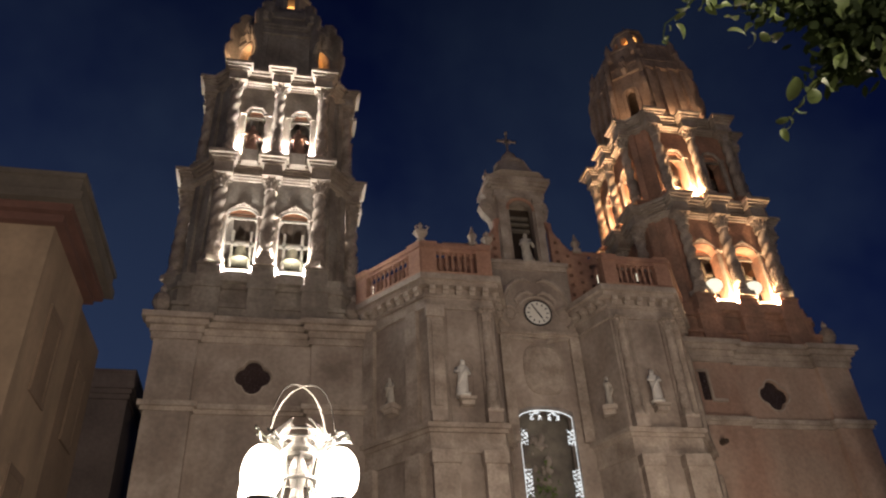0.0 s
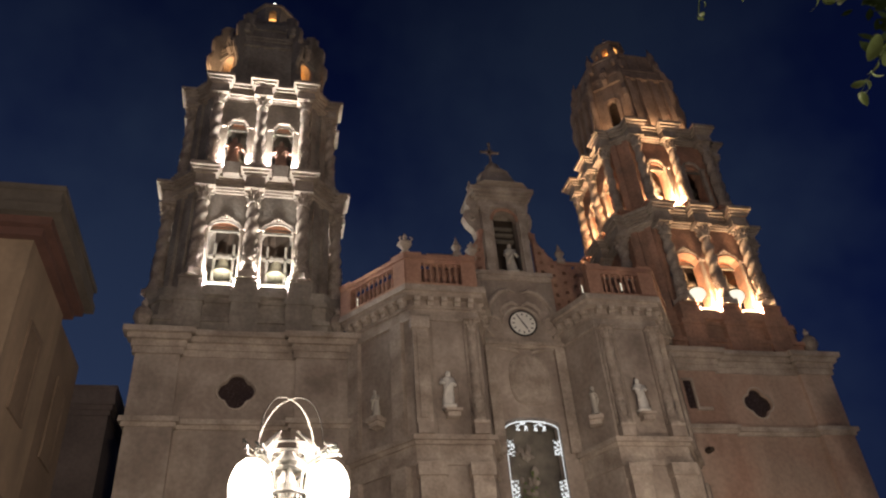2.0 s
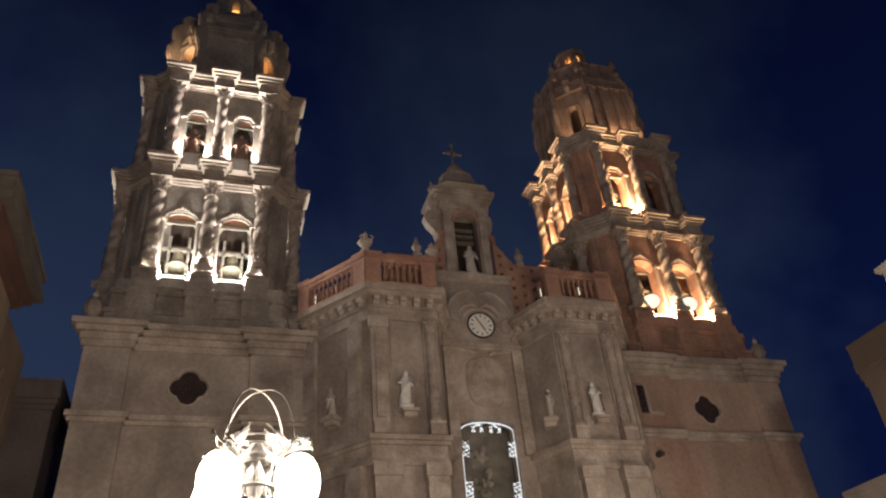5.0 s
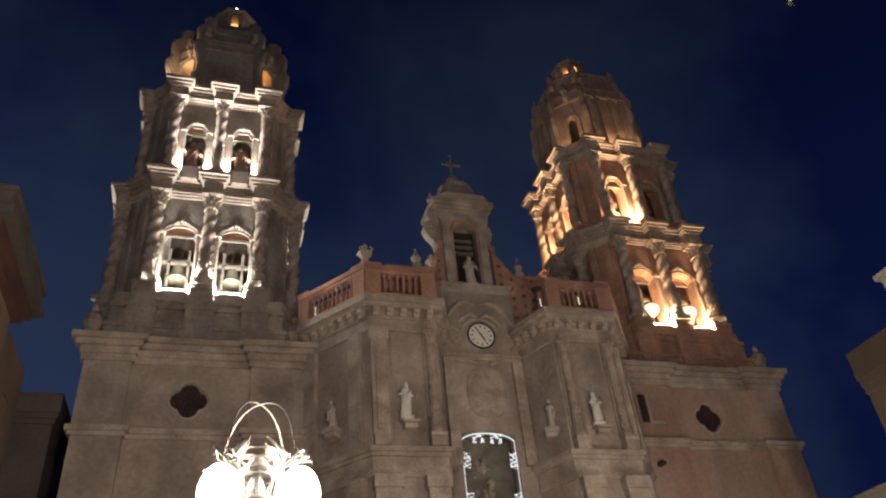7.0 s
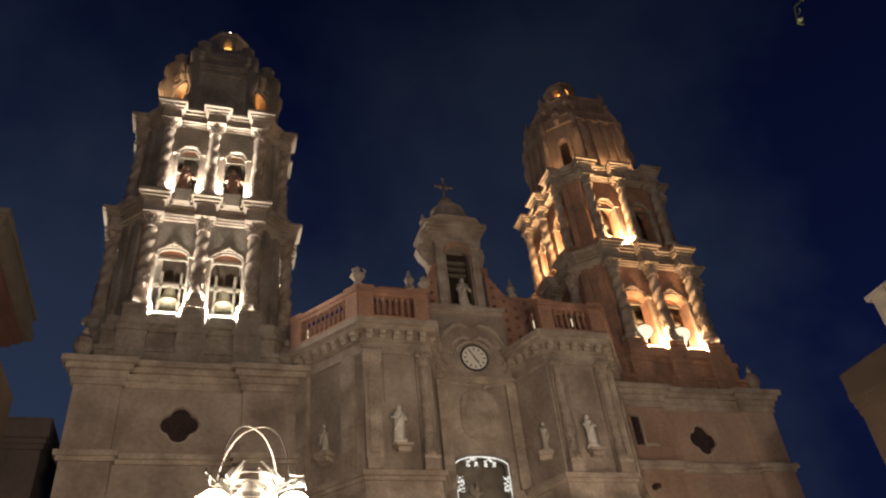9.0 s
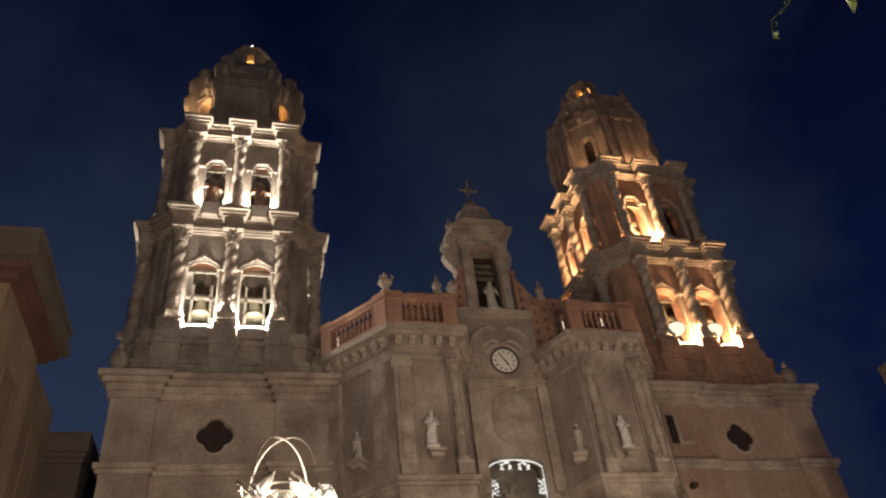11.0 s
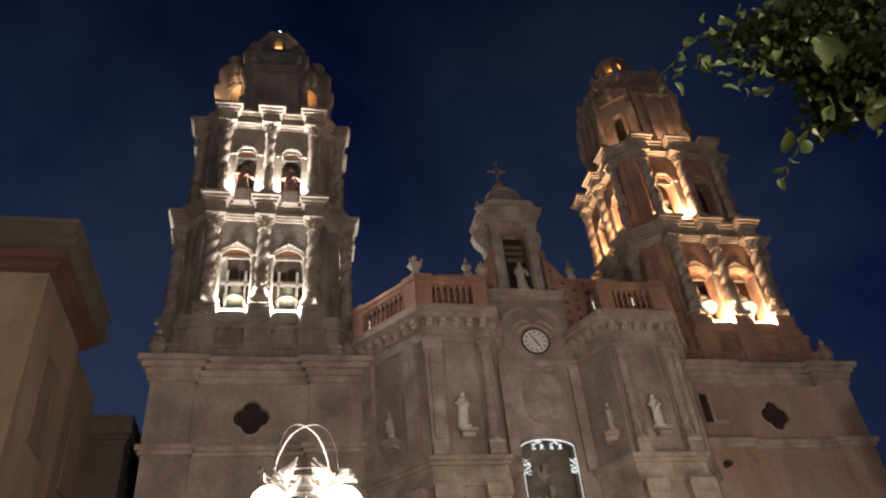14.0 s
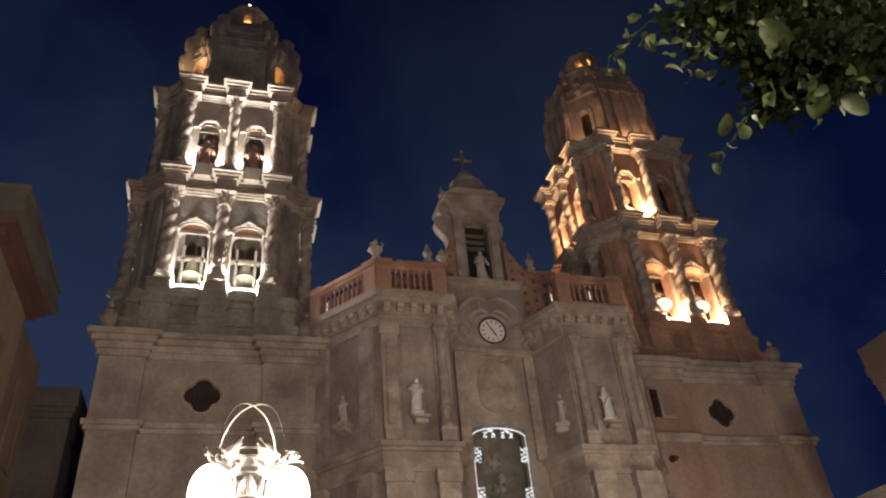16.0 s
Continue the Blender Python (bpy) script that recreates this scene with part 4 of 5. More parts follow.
for s in (-1, 1):
    bm = bmesh.new()
    xa, xb = sorted((s * 1.45, s * 1.93))
    box(bm, xa, xb, 29.82, 30.02, 12.3, 17.3)
    part("bay_pilaster", bm, TRIM, church)
bm = bmesh.new()
box(bm, -2.0, 2.0, 29.8, 31.0, 21.3, 21.5)
box(bm, -1.9, 1.9, 29.9, 31.0, 21.05, 21.3)
part("gable_ledge", bm, TRIM, church)

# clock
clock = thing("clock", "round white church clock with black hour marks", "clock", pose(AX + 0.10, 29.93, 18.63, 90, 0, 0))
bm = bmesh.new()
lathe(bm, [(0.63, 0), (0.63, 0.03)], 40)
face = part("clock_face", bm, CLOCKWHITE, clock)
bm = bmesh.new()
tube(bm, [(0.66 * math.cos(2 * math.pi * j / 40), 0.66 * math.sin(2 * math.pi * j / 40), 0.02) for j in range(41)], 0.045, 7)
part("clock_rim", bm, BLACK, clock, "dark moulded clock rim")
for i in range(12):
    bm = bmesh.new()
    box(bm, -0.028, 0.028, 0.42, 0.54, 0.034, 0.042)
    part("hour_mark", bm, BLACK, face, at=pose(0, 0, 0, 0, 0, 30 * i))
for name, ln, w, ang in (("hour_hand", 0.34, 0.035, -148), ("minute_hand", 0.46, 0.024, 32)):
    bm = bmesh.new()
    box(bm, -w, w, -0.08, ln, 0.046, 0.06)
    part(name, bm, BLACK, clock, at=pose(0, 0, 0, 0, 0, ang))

# dark slit window and spout on the right tower's base beside the portal
slit = thing("slit_window", "narrow dark window slit with a stone frame", "window", pose(TOWERS[1] - 4.2, 31.1, 14.9), kind="structure")
bm = bmesh.new()
box(bm, -0.2, 0.2, -0.26, -0.235, 0, 1.45)
part("pane", bm, DARKGLASS, slit)
bm = bmesh.new()
box(bm, 0.2, 0.3, -0.36, -0.2, -0.1, 1.55)
box(bm, -0.3, 0.2, -0.36, -0.2, 1.45, 1.55)
box(bm, 0.3, 1.0, -0.36, -0.2, -0.1, 0.05)
part("window_frame", bm, STONE, slit)

spout = thing("water_spout", "dark stone water spout stub under the string course", "spout", pose(TOWERS[1] - 4.15, 30.55, 12.75))
bm = bmesh.new()
tube(bm, [(0, 0.3, 0.0), (0, 0.0, -0.02), (0, -0.22, -0.06)], [0.15, 0.14, 0.12], 8)
part("spout_body", bm, UMBER, spout)

# lit window niche; the white border's lit look is emission in its surfaces
niche_win = thing("portal_window", "tall portal window with a glowing white ornament border", "window", pose(AX, 0, 0), kind="structure")
bm = bmesh.new()
box(bm, -1.45, 1.45, 31.2, 31.3, 7.5, 14.1)
part("window_back", bm, TIMBER, niche_win)
bm = bmesh.new()
for i, x in enumerate((WIN[0] + 0.06, WIN[1] - 0.06)):
    tube(bm, [(x, 30.12, 7.7), (x, 30.12, 13.5)], 0.016, 6)
pts = [(wc + (wh - 0.06) * (j / 8 - 1), 30.12, 13.40 + 0.42 * math.sqrt(max(0, 1 - (j / 8 - 1) ** 2 * 0.95))) for j in range(17)]
tube(bm, pts, 0.026, 6)
part("light_strip", bm, DRAPE, niche_win, "thin white light strip")


def ornament(x, z, w, h, seed):
    rnd = random.Random(seed)
    b = bmesh.new()
    cols = max(4, int(w / 0.045))
    for i in range(cols):
        for j in range(int(h / 0.055)):
            curl = math.sin(9 * i / cols + 1.3 * j + seed) + math.sin(2.1 * j - 5 * i / cols)
            if curl + rnd.uniform(-0.5, 0.5) > -0.15:
                u = (i + 0.5) / cols - 0.5
                v = (j + 0.5) * 0.055
                rr = rnd.uniform(0.020, 0.036)
                bmesh.ops.create_icosphere(b, subdivisions=1, radius=rr, matrix=Matrix.Translation((x + u * w, 30.14 + rnd.uniform(-0.03, 0.03), z + v)))
    part("ornament", b, DRAPE, niche_win, "white carved ornament with a glow of its own")


for s, x in ((-1, WIN[0] + 0.22), (1, WIN[1] - 0.20)):
    ornament(x, 12.25, 0.34, 0.75, 10 + s)
    ornament(x, 10.05, 0.34, 1.2, 20 + s)
ornament(wc - 0.45, 13.55, 0.55, 0.28, 31)
ornament(wc + 0.40, 13.55, 0.55, 0.28, 32)
for x in (wc - 0.62, wc - 0.25, wc + 0.2, wc + 0.58):
    ornament(x, 13.38, 0.16, 0.2, int(100 * (x + 5)))
bm = bmesh.new()
rnd = random.Random(5)
for i in range(26):
    c = (wc + rnd.uniform(-0.5, 0.3), 31.12 + rnd.uniform(-0.1, 0.05), rnd.uniform(10.9, 13.0))
    bmesh.ops.create_icosphere(bm, subdivisions=1, radius=rnd.uniform(0.06, 0.2), matrix=Matrix.Translation(c) @ Matrix.Diagonal((1, 0.6, rnd.uniform(0.8, 1.6), 1)))
part("relief", bm, TOWER, niche_win, "grey carved relief")
bm = bmesh.new()
for i in range(160):
    c = Vector((wc + rnd.gauss(0.05, 0.35), 30.75 + rnd.uniform(-0.15, 0.2), 9.3 + abs(rnd.gauss(0, 0.8))))
    v = [bm.verts.new(c + Vector((rnd.uniform(-0.13, 0.13), rnd.uniform(-0.1, 0.1), rnd.uniform(-0.13, 0.13)))) for k in range(4)]
    bm.faces.new(v[:3])
    bm.faces.new(v[1:])
plant = tagged(part("potted_foliage", bm, LEAF), "yellow-green foliage in the portal window", "plant")
plant.matrix_basis = pose(AX, 0, 0)

# bell gable with statue niche
gable = thing("bell_gable", "small carved stone bell gable with a statue niche", "bell gable", pose(AX, 30.3, 0))
bm = bmesh.new()
pierced(bm, -1.25, 1.25, 0, 0.34, 21.5, 26.2, [arch(0.05, 0.64, 21.9, 25.0, 0.64)])
part("gable_wall", bm, STONE, gable)
for s in (-1, 1):
    bm = bmesh.new()
    xa, xb = sorted((s * 0.85, s * 1.25))
    box(bm, xa, xb, 0.34, 1.3, 21.5, 26.2)
    part("gable_side", bm, STONE, gable)
bm = bmesh.new()
tube(bm, [(0.05 - 0.72 * math.cos(th), -0.02, 25.0 + 0.72 * math.sin(th)) for th in [math.pi * j / 12 for j in range(13)]], 0.09, 6)
part("arch_moulding", bm, RED, gable, "pink stone arch moulding")
# The niche's shade is put into the umber of back and ceiling.
bm = bmesh.new()
box(bm, -0.85, 0.85, 1.0, 1.2, 21.5, 25.95)
part("niche_back", bm, UMBER, gable)
bm = bmesh.new()
box(bm, -0.85, 0.85, 0.34, 1.0, 25.8, 25.95)
part("niche_ceiling", bm, UMBER, gable)
for s in (-1, 1):
    bm = bmesh.new()
    xa, xb = sorted((s * 0.78, s * 1.2))
    box(bm, xa, xb, -0.14, 0.02, 21.7, 25.4)
    box(bm, xa - 0.06, xb + 0.06, -0.2, 0.02, 25.4, 25.75)
    part("gable_pilaster", bm, TRIM, gable)
    bm = bmesh.new()
    side = [(1.25, 23.3), (1.5, 23.9), (1.62, 24.4), (1.95, 24.75), (2.15, 25.2), (2.02, 25.6), (1.72, 25.72), (1.9, 26.05), (1.85, 26.45), (1.6, 26.7), (1.25, 26.75)]
    slim = 1.0 if s < 0 else 0.45
    side = [(1.25 + (x - 1.25) * slim, z) for x, z in side]
    front = [bm.verts.new((s * x, 0.12, z)) for x, z in side]
    rear = [bm.verts.new((s * x, 0.62, z)) for x, z in side]
    bm.faces.new(front)
    bm.faces.new(rear[::-1])
    for j in range(len(side)):
        bm.faces.new((front[j], front[(j + 1) % len(side)], rear[(j + 1) % len(side)], rear[j]))
    tube(bm, [(s * (1.25 + 0.47 * slim + 0.27 * slim * (1 - u * 0.7) * math.cos(7 * u)), 0.08, 25.12 + 0.27 * (1 - u * 0.7) * math.sin(7 * u)) for u in [j / 16 for j in range(17)]], 0.06, 6)
    part("gable_scroll", bm, TRIM, gable)
    bm = bmesh.new()
    lathe(bm, [(0.2, 0), (0.2, 0.15), (0.09, 0.25), (0.22, 0.5), (0.1, 0.75), (0.02, 1.1)], 8)
    part("gable_finial", bm, TRIM, gable, at=pose(s * 1.5, 0.5, 26.9, 0, 0, 0))
for z0, z1, o in ((25.75, 25.95, 0.16), (25.95, 26.3, 0.08), (26.3, 26.45, 0.22), (26.45, 26.65, 0.36), (26.65, 26.9, 0.5), (26.9, 27.05, 0.3)):
    bm = bmesh.new()
    box(bm, -1.25 - o, 1.25 + o, -o, 1.3 + o, z0, z1)
    part("gable_cornice_course", bm, TRIM, gable)
bm = bmesh.new()
for (ra, za), (rb, zb) in zip([(1.5, 27.0), (1.2, 27.25), (0.98, 27.7), (0.86, 28.1)], [(1.2, 27.25), (0.98, 27.7), (0.86, 28.1), (0.8, 28.3)]):
    prism(bm, [(x, y + 0.65) for x, y in cham(ra, ra * 0.7)], za, zb, [(x, y + 0.65) for x, y in cham(rb, rb * 0.7)])
lathe(bm, [(0.95, 28.25), (0.95, 28.4), (0.6, 28.55), (0.38, 28.7), (0.46, 28.95), (0.4, 29.2), (0.2, 29.4), (0.1, 29.6)], 14, at=(0, 0.65, 0))
part("gable_dome", bm, STONE, gable)
bm = bmesh.new()
box(bm, -0.05, 0.05, 0.60, 0.70, 29.5, 30.95)
box(bm, -0.5, 0.5, 0.60, 0.70, 30.32, 30.43)
for x in (-0.5, 0.5):
    bmesh.ops.create_icosphere(bm, subdivisions=1, radius=0.1, matrix=Matrix.Translation((x, 0.65, 30.37)))
bmesh.ops.create_icosphere(bm, subdivisions=1, radius=0.12, matrix=Matrix.Translation((0, 0.65, 31.0)))
for k in range(4):
    a2 = math.pi / 4 + k * math.pi / 2
    tube(bm, [(0, 0.65, 30.37), (0.3 * math.cos(a2), 0.65, 30.37 + 0.3 * math.sin(a2))], 0.03, 5)
part("gable_cross", bm, DUSK, gable, "dark cross with round ends")
for i, z in enumerate((24.75, 24.35, 23.95)):
    bm = bmesh.new()
    box(bm, -0.6, 0.6, 0.45, 0.65, z, z + 0.14)
    part("bell_bar", bm, TIMBER, gable)
gb = new("gable_statue", figure_mesh("gable_statue", 1.65, PALE, 9))
gb.matrix_basis = pose(AX + 0.02, 30.05, 21.62)
tagged(gb, "pale stone robed statue in the bell gable niche", "statue")
# pierced red parapet wings beside the bell gable
for s in (-1, 1):
    bm = bmesh.new()
    cell = 0.19
    for i in range(int(3.0 / cell)):
        x = 1.35 + i * cell
        top = 24.2 - 1.8 * min(1.0, (i * cell / 1.05)) ** 0.65 if i * cell < 1.05 else 22.4
        for j in range(int((top - 19.2) / cell)):
            z = 19.2 + j * cell
            if i % 3 == 1 and (j + (i // 3) % 2 * 1) % 3 == 1 and i > 0:
                continue
            xa, xb = sorted((s * x, s * (x + cell)))
            box(bm, xa, xb, 30.1, 30.4, z, z + cell)
    wing = part("pierced_parapet", bm, RED, church, "red stone parapet wing pierced with small holes")
    bm = bmesh.new()
    pts = [(s * (1.3 + u), 30.25, 24.25 - 1.8 * min(1.0, u / 1.05) ** 0.65) for u in (0, 0.12, 0.3, 0.5, 0.75, 1.05)] + [(s * 4.3, 30.25, 22.42)]
    tube(bm, pts, 0.13, 6)
    part("parapet_coping", bm, RED, wing)
    bm = bmesh.new()
    lathe(bm, [(0.26, 0), (0.26, 0.2), (0.12, 0.3), (0.26, 0.6), (0.12, 0.85), (0.03, 1.2)], 8)
    part("parapet_finial", bm, TRIM, wing, at=pose(s * 2.75, 30.2, 22.4))


# ---- floodlights on the towers ----
def floodlight(tx, k, x, z, color, lens, power, h=FRONT, width=1.0, shield=False):
    """A low floodlight bar on a sill of side k, that shines up along the wall."""
    m = pose(tx, TY, 0) @ pose(0, 0, 0, 0, 0, 90 * k)
    out = 0.56 if z < 25 else 0.26
    ob = thing("floodlight_bar", "low floodlight bar shining up from the sill", "floodlight", m @ pose(x, -h - out, z), group="tower floodlights")
    b = bmesh.new()
    box(b, -width / 2, width / 2, -0.14, 0.14, 0, 0.06)
    part("housing", b, BLACK, ob)
    # Added block under the bar keeps lamp spill off the pit walls.
    if z < 25:
        b = bmesh.new()
        box(b, -0.685, 0.685, -0.14, 0.2, -0.49, 0)
        part("plinth", b, TOWER if tx < 0 else TOWER_RED, ob, "added stone block that masks lamp spill")
    b = bmesh.new()
    box(b, -width / 2 + 0.02, width / 2 - 0.02, -0.17, 0.12, 0.065, 0.12)
    part("lens", b, lens, ob)
    if shield:
        b = bmesh.new()
        box(b, -width / 2 - 0.03, width / 2 + 0.03, -0.21, -0.185, 0, 0.2)
        for e in (-1, 1):
            box(b, e * (width / 2 + 0.015) - 0.012, e * (width / 2 + 0.015) + 0.012, -0.185, 0.14, 0, 0.2)
        part("shield", b, BLACK, ob)
    if shield:
        mouths = ((0.0, (0.0, 0.24, 0.97), 0.9),)
    else:
        mouths = ((-0.46 * width, (-0.80, 0.10, 0.58), 1.0), (0.46 * width, (0.80, 0.10, 0.58), 1.0))
    for dx, way, share in mouths:
        p = Vector((x + dx, -h - out, z + 0.17))
        area("flood_lamp", m @ p, m @ (p + Vector(way)), 0.24, 0.16, power * share, color)


Z1, Z2 = 20.74, 28.32
STAGE2 = FRONT - 0.4
for x in (-1.245, 1.245):
    floodlight(TOWERS[0], 0, x, Z1, WHITE, LED_WHITE, 820)
    for e in (-0.74, 0.74):
        floodlight(TOWERS[0], 0, x * 0.996 + e, Z2 + 0.22, WHITE, LED_WHITE, 950, STAGE2, 0.20, True)
    floodlight(TOWERS[1], 0, x, Z1, AMBER, LED_AMBER, 950)
for x in (0.62, -1.8):
    floodlight(TOWERS[1], 3, x, Z2 + 0.2, AMBER, LED_AMBER, 1500, STAGE2, 0.7)
for x, p in ((-1.75, 250), (-0.76, 1100)):
    floodlight(TOWERS[1], 0, x, Z2 + 0.1, AMBER, LED_AMBER, p, STAGE2, 0.42, p < 200)
for k in (1, 3):
    floodlight(TOWERS[0], k, -1.3 if k == 1 else 1.3, Z1, WHITE, LED_WHITE, 620)
    floodlight(TOWERS[0], k, -0.9 if k == 1 else 0.9, Z2 - 0.05, WHITE, LED_WHITE, 300, STAGE2, 0.8, True)
# round floodlights in the right tower's lower openings
for x in (-1.75, 0.62):
    ob = thing("round_floodlight", "round pale floodlight on a bracket in the belfry", "floodlight", pose(TOWERS[1] + x, TY - FRONT - 0.6, 21.75, 84, 0, -34), group="round floodlights")
    bm = bmesh.new()
    lathe(bm, [(0.2, -0.3), (0.42, -0.08), (0.50, 0.0), (0.50, 0.03)], 20)
    part("housing", bm, IRON, ob)
    bm = bmesh.new()
    lathe(bm, [(0.465, 0.034), (0.465, 0.045)], 20)
    part("lens", bm, DISC, ob)
    bm = bmesh.new()
    box(bm, -0.04, 0.04, -0.85, -0.38, -0.1, -0.04)
    part("bracket", bm, BLACK, ob)
# drum and lantern lights
point("drum_lamp", (TOWERS[0], TY, 36.8), 1100, ORANGE, 0.3)
area("drum_uplight", (TOWERS[0] - 3.5, TY - 3.0, 35.25), (TOWERS[0] - 2.9, TY - 2.4, 39), 0.5, 0.3, 330, AMBER)
# Two fill lamps added to brighten the pink drum; no fixture stands there.
area("drum_uplight", (TOWERS[1] - 3.4, TY - 3.1, 35.25), (TOWERS[1] - 2.4, TY - 2.6, 42), 1.2, 0.3, 70, AMBER)
area("drum_uplight", (TOWERS[1] + 0.3, TY - 4.1, 35.2), (TOWERS[1] + 0.3, TY - 3.3, 41), 2.4, 0.2, 60, AMBER)
point("lantern_lamp", (TOWERS[0], TY, 45.4), 25, ORANGE, 0.12)
point("lantern_lamp", (TOWERS[1], TY, 46.4), 12, ORANGE, 0.12)
for tx, ty, w, zl in ((TOWERS[0], TY, 0.42, 44.55), (TOWERS[1] + 0.2, TY - 0.75, 0.10, 45.45)):
    ob = thing("lantern_lamp_glass", "orange glowing lamp inside the cupola lantern", "lamp", pose(tx, ty, zl))
    bm = bmesh.new()
    lathe(bm, [(0.05, -1.0), (0.05, 0), (w * 0.7, 0.02), (w, 0.15), (w, 0.7), (w * 0.6, 0.9)], 12)
    part("lamp_glass", bm, LANTERN_GLOW, ob)
# small white tip lamp on the grey tower, and marker lights on the balustrades
tip = thing("tip_lamp", "tiny white lamp on the tower's topmost point", "lamp", pose(TOWERS[0], TY, 47.3))
bm = bmesh.new()
bmesh.ops.create_uvsphere(bm, u_segments=10, v_segments=8, radius=0.08, matrix=Matrix.Translation((0, 0, 0.1)))
part("bulb", bm, LED_WHITE, tip)
for x, y in ((-7.75, 30.2), (-6.3, 28.3), (2.55, 28.0), (4.35, 27.6)):
    ob = thing("marker_light", "thin upright white light tube on the balustrade", "light", pose(AX + x, y, 19.22), group="balustrade lights")
    bm = bmesh.new()
    lathe(bm, [(0.022, 0.05), (0.022, 0.5)], 8)
    part("tube", bm, DISC, ob)
    bm = bmesh.new()
    lathe(bm, [(0.06, 0), (0.06, 0.05)], 8)
    part("foot", bm, BLACK, ob)


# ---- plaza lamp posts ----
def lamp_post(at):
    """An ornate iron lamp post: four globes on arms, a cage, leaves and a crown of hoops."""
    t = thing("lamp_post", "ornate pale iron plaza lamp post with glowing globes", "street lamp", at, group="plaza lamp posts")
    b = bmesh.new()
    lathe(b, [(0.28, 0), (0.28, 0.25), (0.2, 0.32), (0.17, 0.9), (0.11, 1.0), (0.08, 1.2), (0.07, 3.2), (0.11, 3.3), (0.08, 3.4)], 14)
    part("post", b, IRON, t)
    b = bmesh.new()
    lathe(b, [(0.10, 3.4), (0.17, 3.46), (0.17, 3.52)], 14)
    for k in range(8):
        a = 2 * math.pi * k / 8
        c, s = math.cos(a), math.sin(a)
        tube(b, [(0.15 * c, 0.15 * s, 3.5), (0.22 * c, 0.22 * s, 3.75), (0.17 * c, 0.17 * s, 4.0), (0.2 * c, 0.2 * s, 4.22)], 0.018, 5)
        tube(b, [(0.2 * c, 0.2 * s, 3.62), (0.27 * c, 0.27 * s, 3.68), (0.25 * c, 0.25 * s, 3.6)], 0.012, 5)
    for z in (3.72, 3.98, 4.22):
        tube(b, [(0.2 * math.cos(2 * math.pi * j / 20), 0.2 * math.sin(2 * math.pi * j / 20), z) for j in range(21)], 0.022, 5)
    lathe(b, [(0.08, 3.5), (0.10, 3.7), (0.06, 3.9), (0.10, 4.1), (0.05, 4.25)], 10)
    part("cage", b, IRON, t, "pierced iron cage")
    b = bmesh.new()
    for z, r in ((4.42, 0.17), (4.50, 0.19)):
        tube(b, [(r * math.cos(2 * math.pi * j / 20), r * math.sin(2 * math.pi * j / 20), z) for j in range(21)], 0.016, 5)
    lathe(b, [(0.15, 4.25), (0.19, 4.3), (0.12, 4.36), (0.03, 4.48)], 12)
    part("collar", b, IRON, t)
    for k in range(4):
        a = math.pi / 4 + k * math.pi / 2
        c, s = math.cos(a), math.sin(a)
        b = bmesh.new()
        tube(b, [(0.12 * c, 0.12 * s, 3.55), (0.3 * c, 0.3 * s, 3.38), (0.45 * c, 0.45 * s, 3.42), (0.53 * c, 0.53 * s, 3.62)], [0.035, 0.03, 0.03, 0.04], 7)
        lathe(b, [(0.03, 0), (0.13, 0.05), (0.15, 0.1)], 12, at=(0.53 * c, 0.53 * s, 3.6))
        arm = part("arm", b, IRON, t)
        b = bmesh.new()
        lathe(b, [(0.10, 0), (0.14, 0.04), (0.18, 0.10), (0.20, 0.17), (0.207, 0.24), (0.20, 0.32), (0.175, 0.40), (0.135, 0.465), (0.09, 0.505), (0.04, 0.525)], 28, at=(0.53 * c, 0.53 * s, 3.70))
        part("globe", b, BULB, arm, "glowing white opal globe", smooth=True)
        # flower scrolls above the globes
        b = bmesh.new()
        rnd = random.Random(k)
        for j in range(14):
            p = Vector((0.45 * c + rnd.uniform(-0.10, 0.10), 0.45 * s + rnd.uniform(-0.10, 0.10), 4.34 + rnd.uniform(-0.07, 0.07)))
            q = p + Vector((rnd.uniform(-0.07, 0.07) + 0.06 * c, rnd.uniform(-0.07, 0.07) + 0.06 * s, rnd.uniform(-0.02, 0.07)))
            e = q + Vector((rnd.uniform(-0.03, 0.03), rnd.uniform(-0.03, 0.03), rnd.uniform(-0.045, 0.02)))
            tube(b, [(0.26 * c, 0.26 * s, 4.26), p, q, e], [0.007, 0.010, 0.013, 0.006], 5)
            bmesh.ops.create_icosphere(b, subdivisions=1, radius=rnd.uniform(0.012, 0.02), matrix=Matrix.Translation(e))
        part("flower_scroll", b, IRON, t)
        # broad leaf
        b = bmesh.new()
        n = 7
        rows_ = []
        for j in range(n + 1):
            u = j / n
            r = 0.36 - 0.26 * u + 0.05 * math.sin(u * 3.1)
            w = 0.085 * math.sin(math.pi * min(1, u * 0.92 + 0.08)) ** 0.7
            z = 4.28 + 0.36 * u ** 1.1
            rows_.append([b.verts.new((r * c - s * w * q + 0.02 * abs(q) * c, r * s + c * w * q + 0.02 * abs(q) * s, z)) for q in (-1, 0, 1)])
        for p, q in zip(rows_, rows_[1:]):
            for i in range(2):
                b.faces.new((p[i], p[i + 1], q[i + 1], q[i]))
        ext = bmesh.ops.extrude_face_region(b, geom=list(b.faces))
        bmesh.ops.translate(b, vec=(0.012 * c, 0.012 * s, 0.004), verts=[v for v in ext["geom"] if isinstance(v, bmesh.types.BMVert)])
        part("leaf", b, IRON, t, "pale iron leaf")
        # crown hoop
        b = bmesh.new()
        rows_ = []
        hoop = [(0.45 * math.cos(math.pi / 2 * j / 16) ** 0.85, 4.45 + 0.58 * math.sin(math.pi / 2 * j / 16) ** 1.1) for j in range(17)]
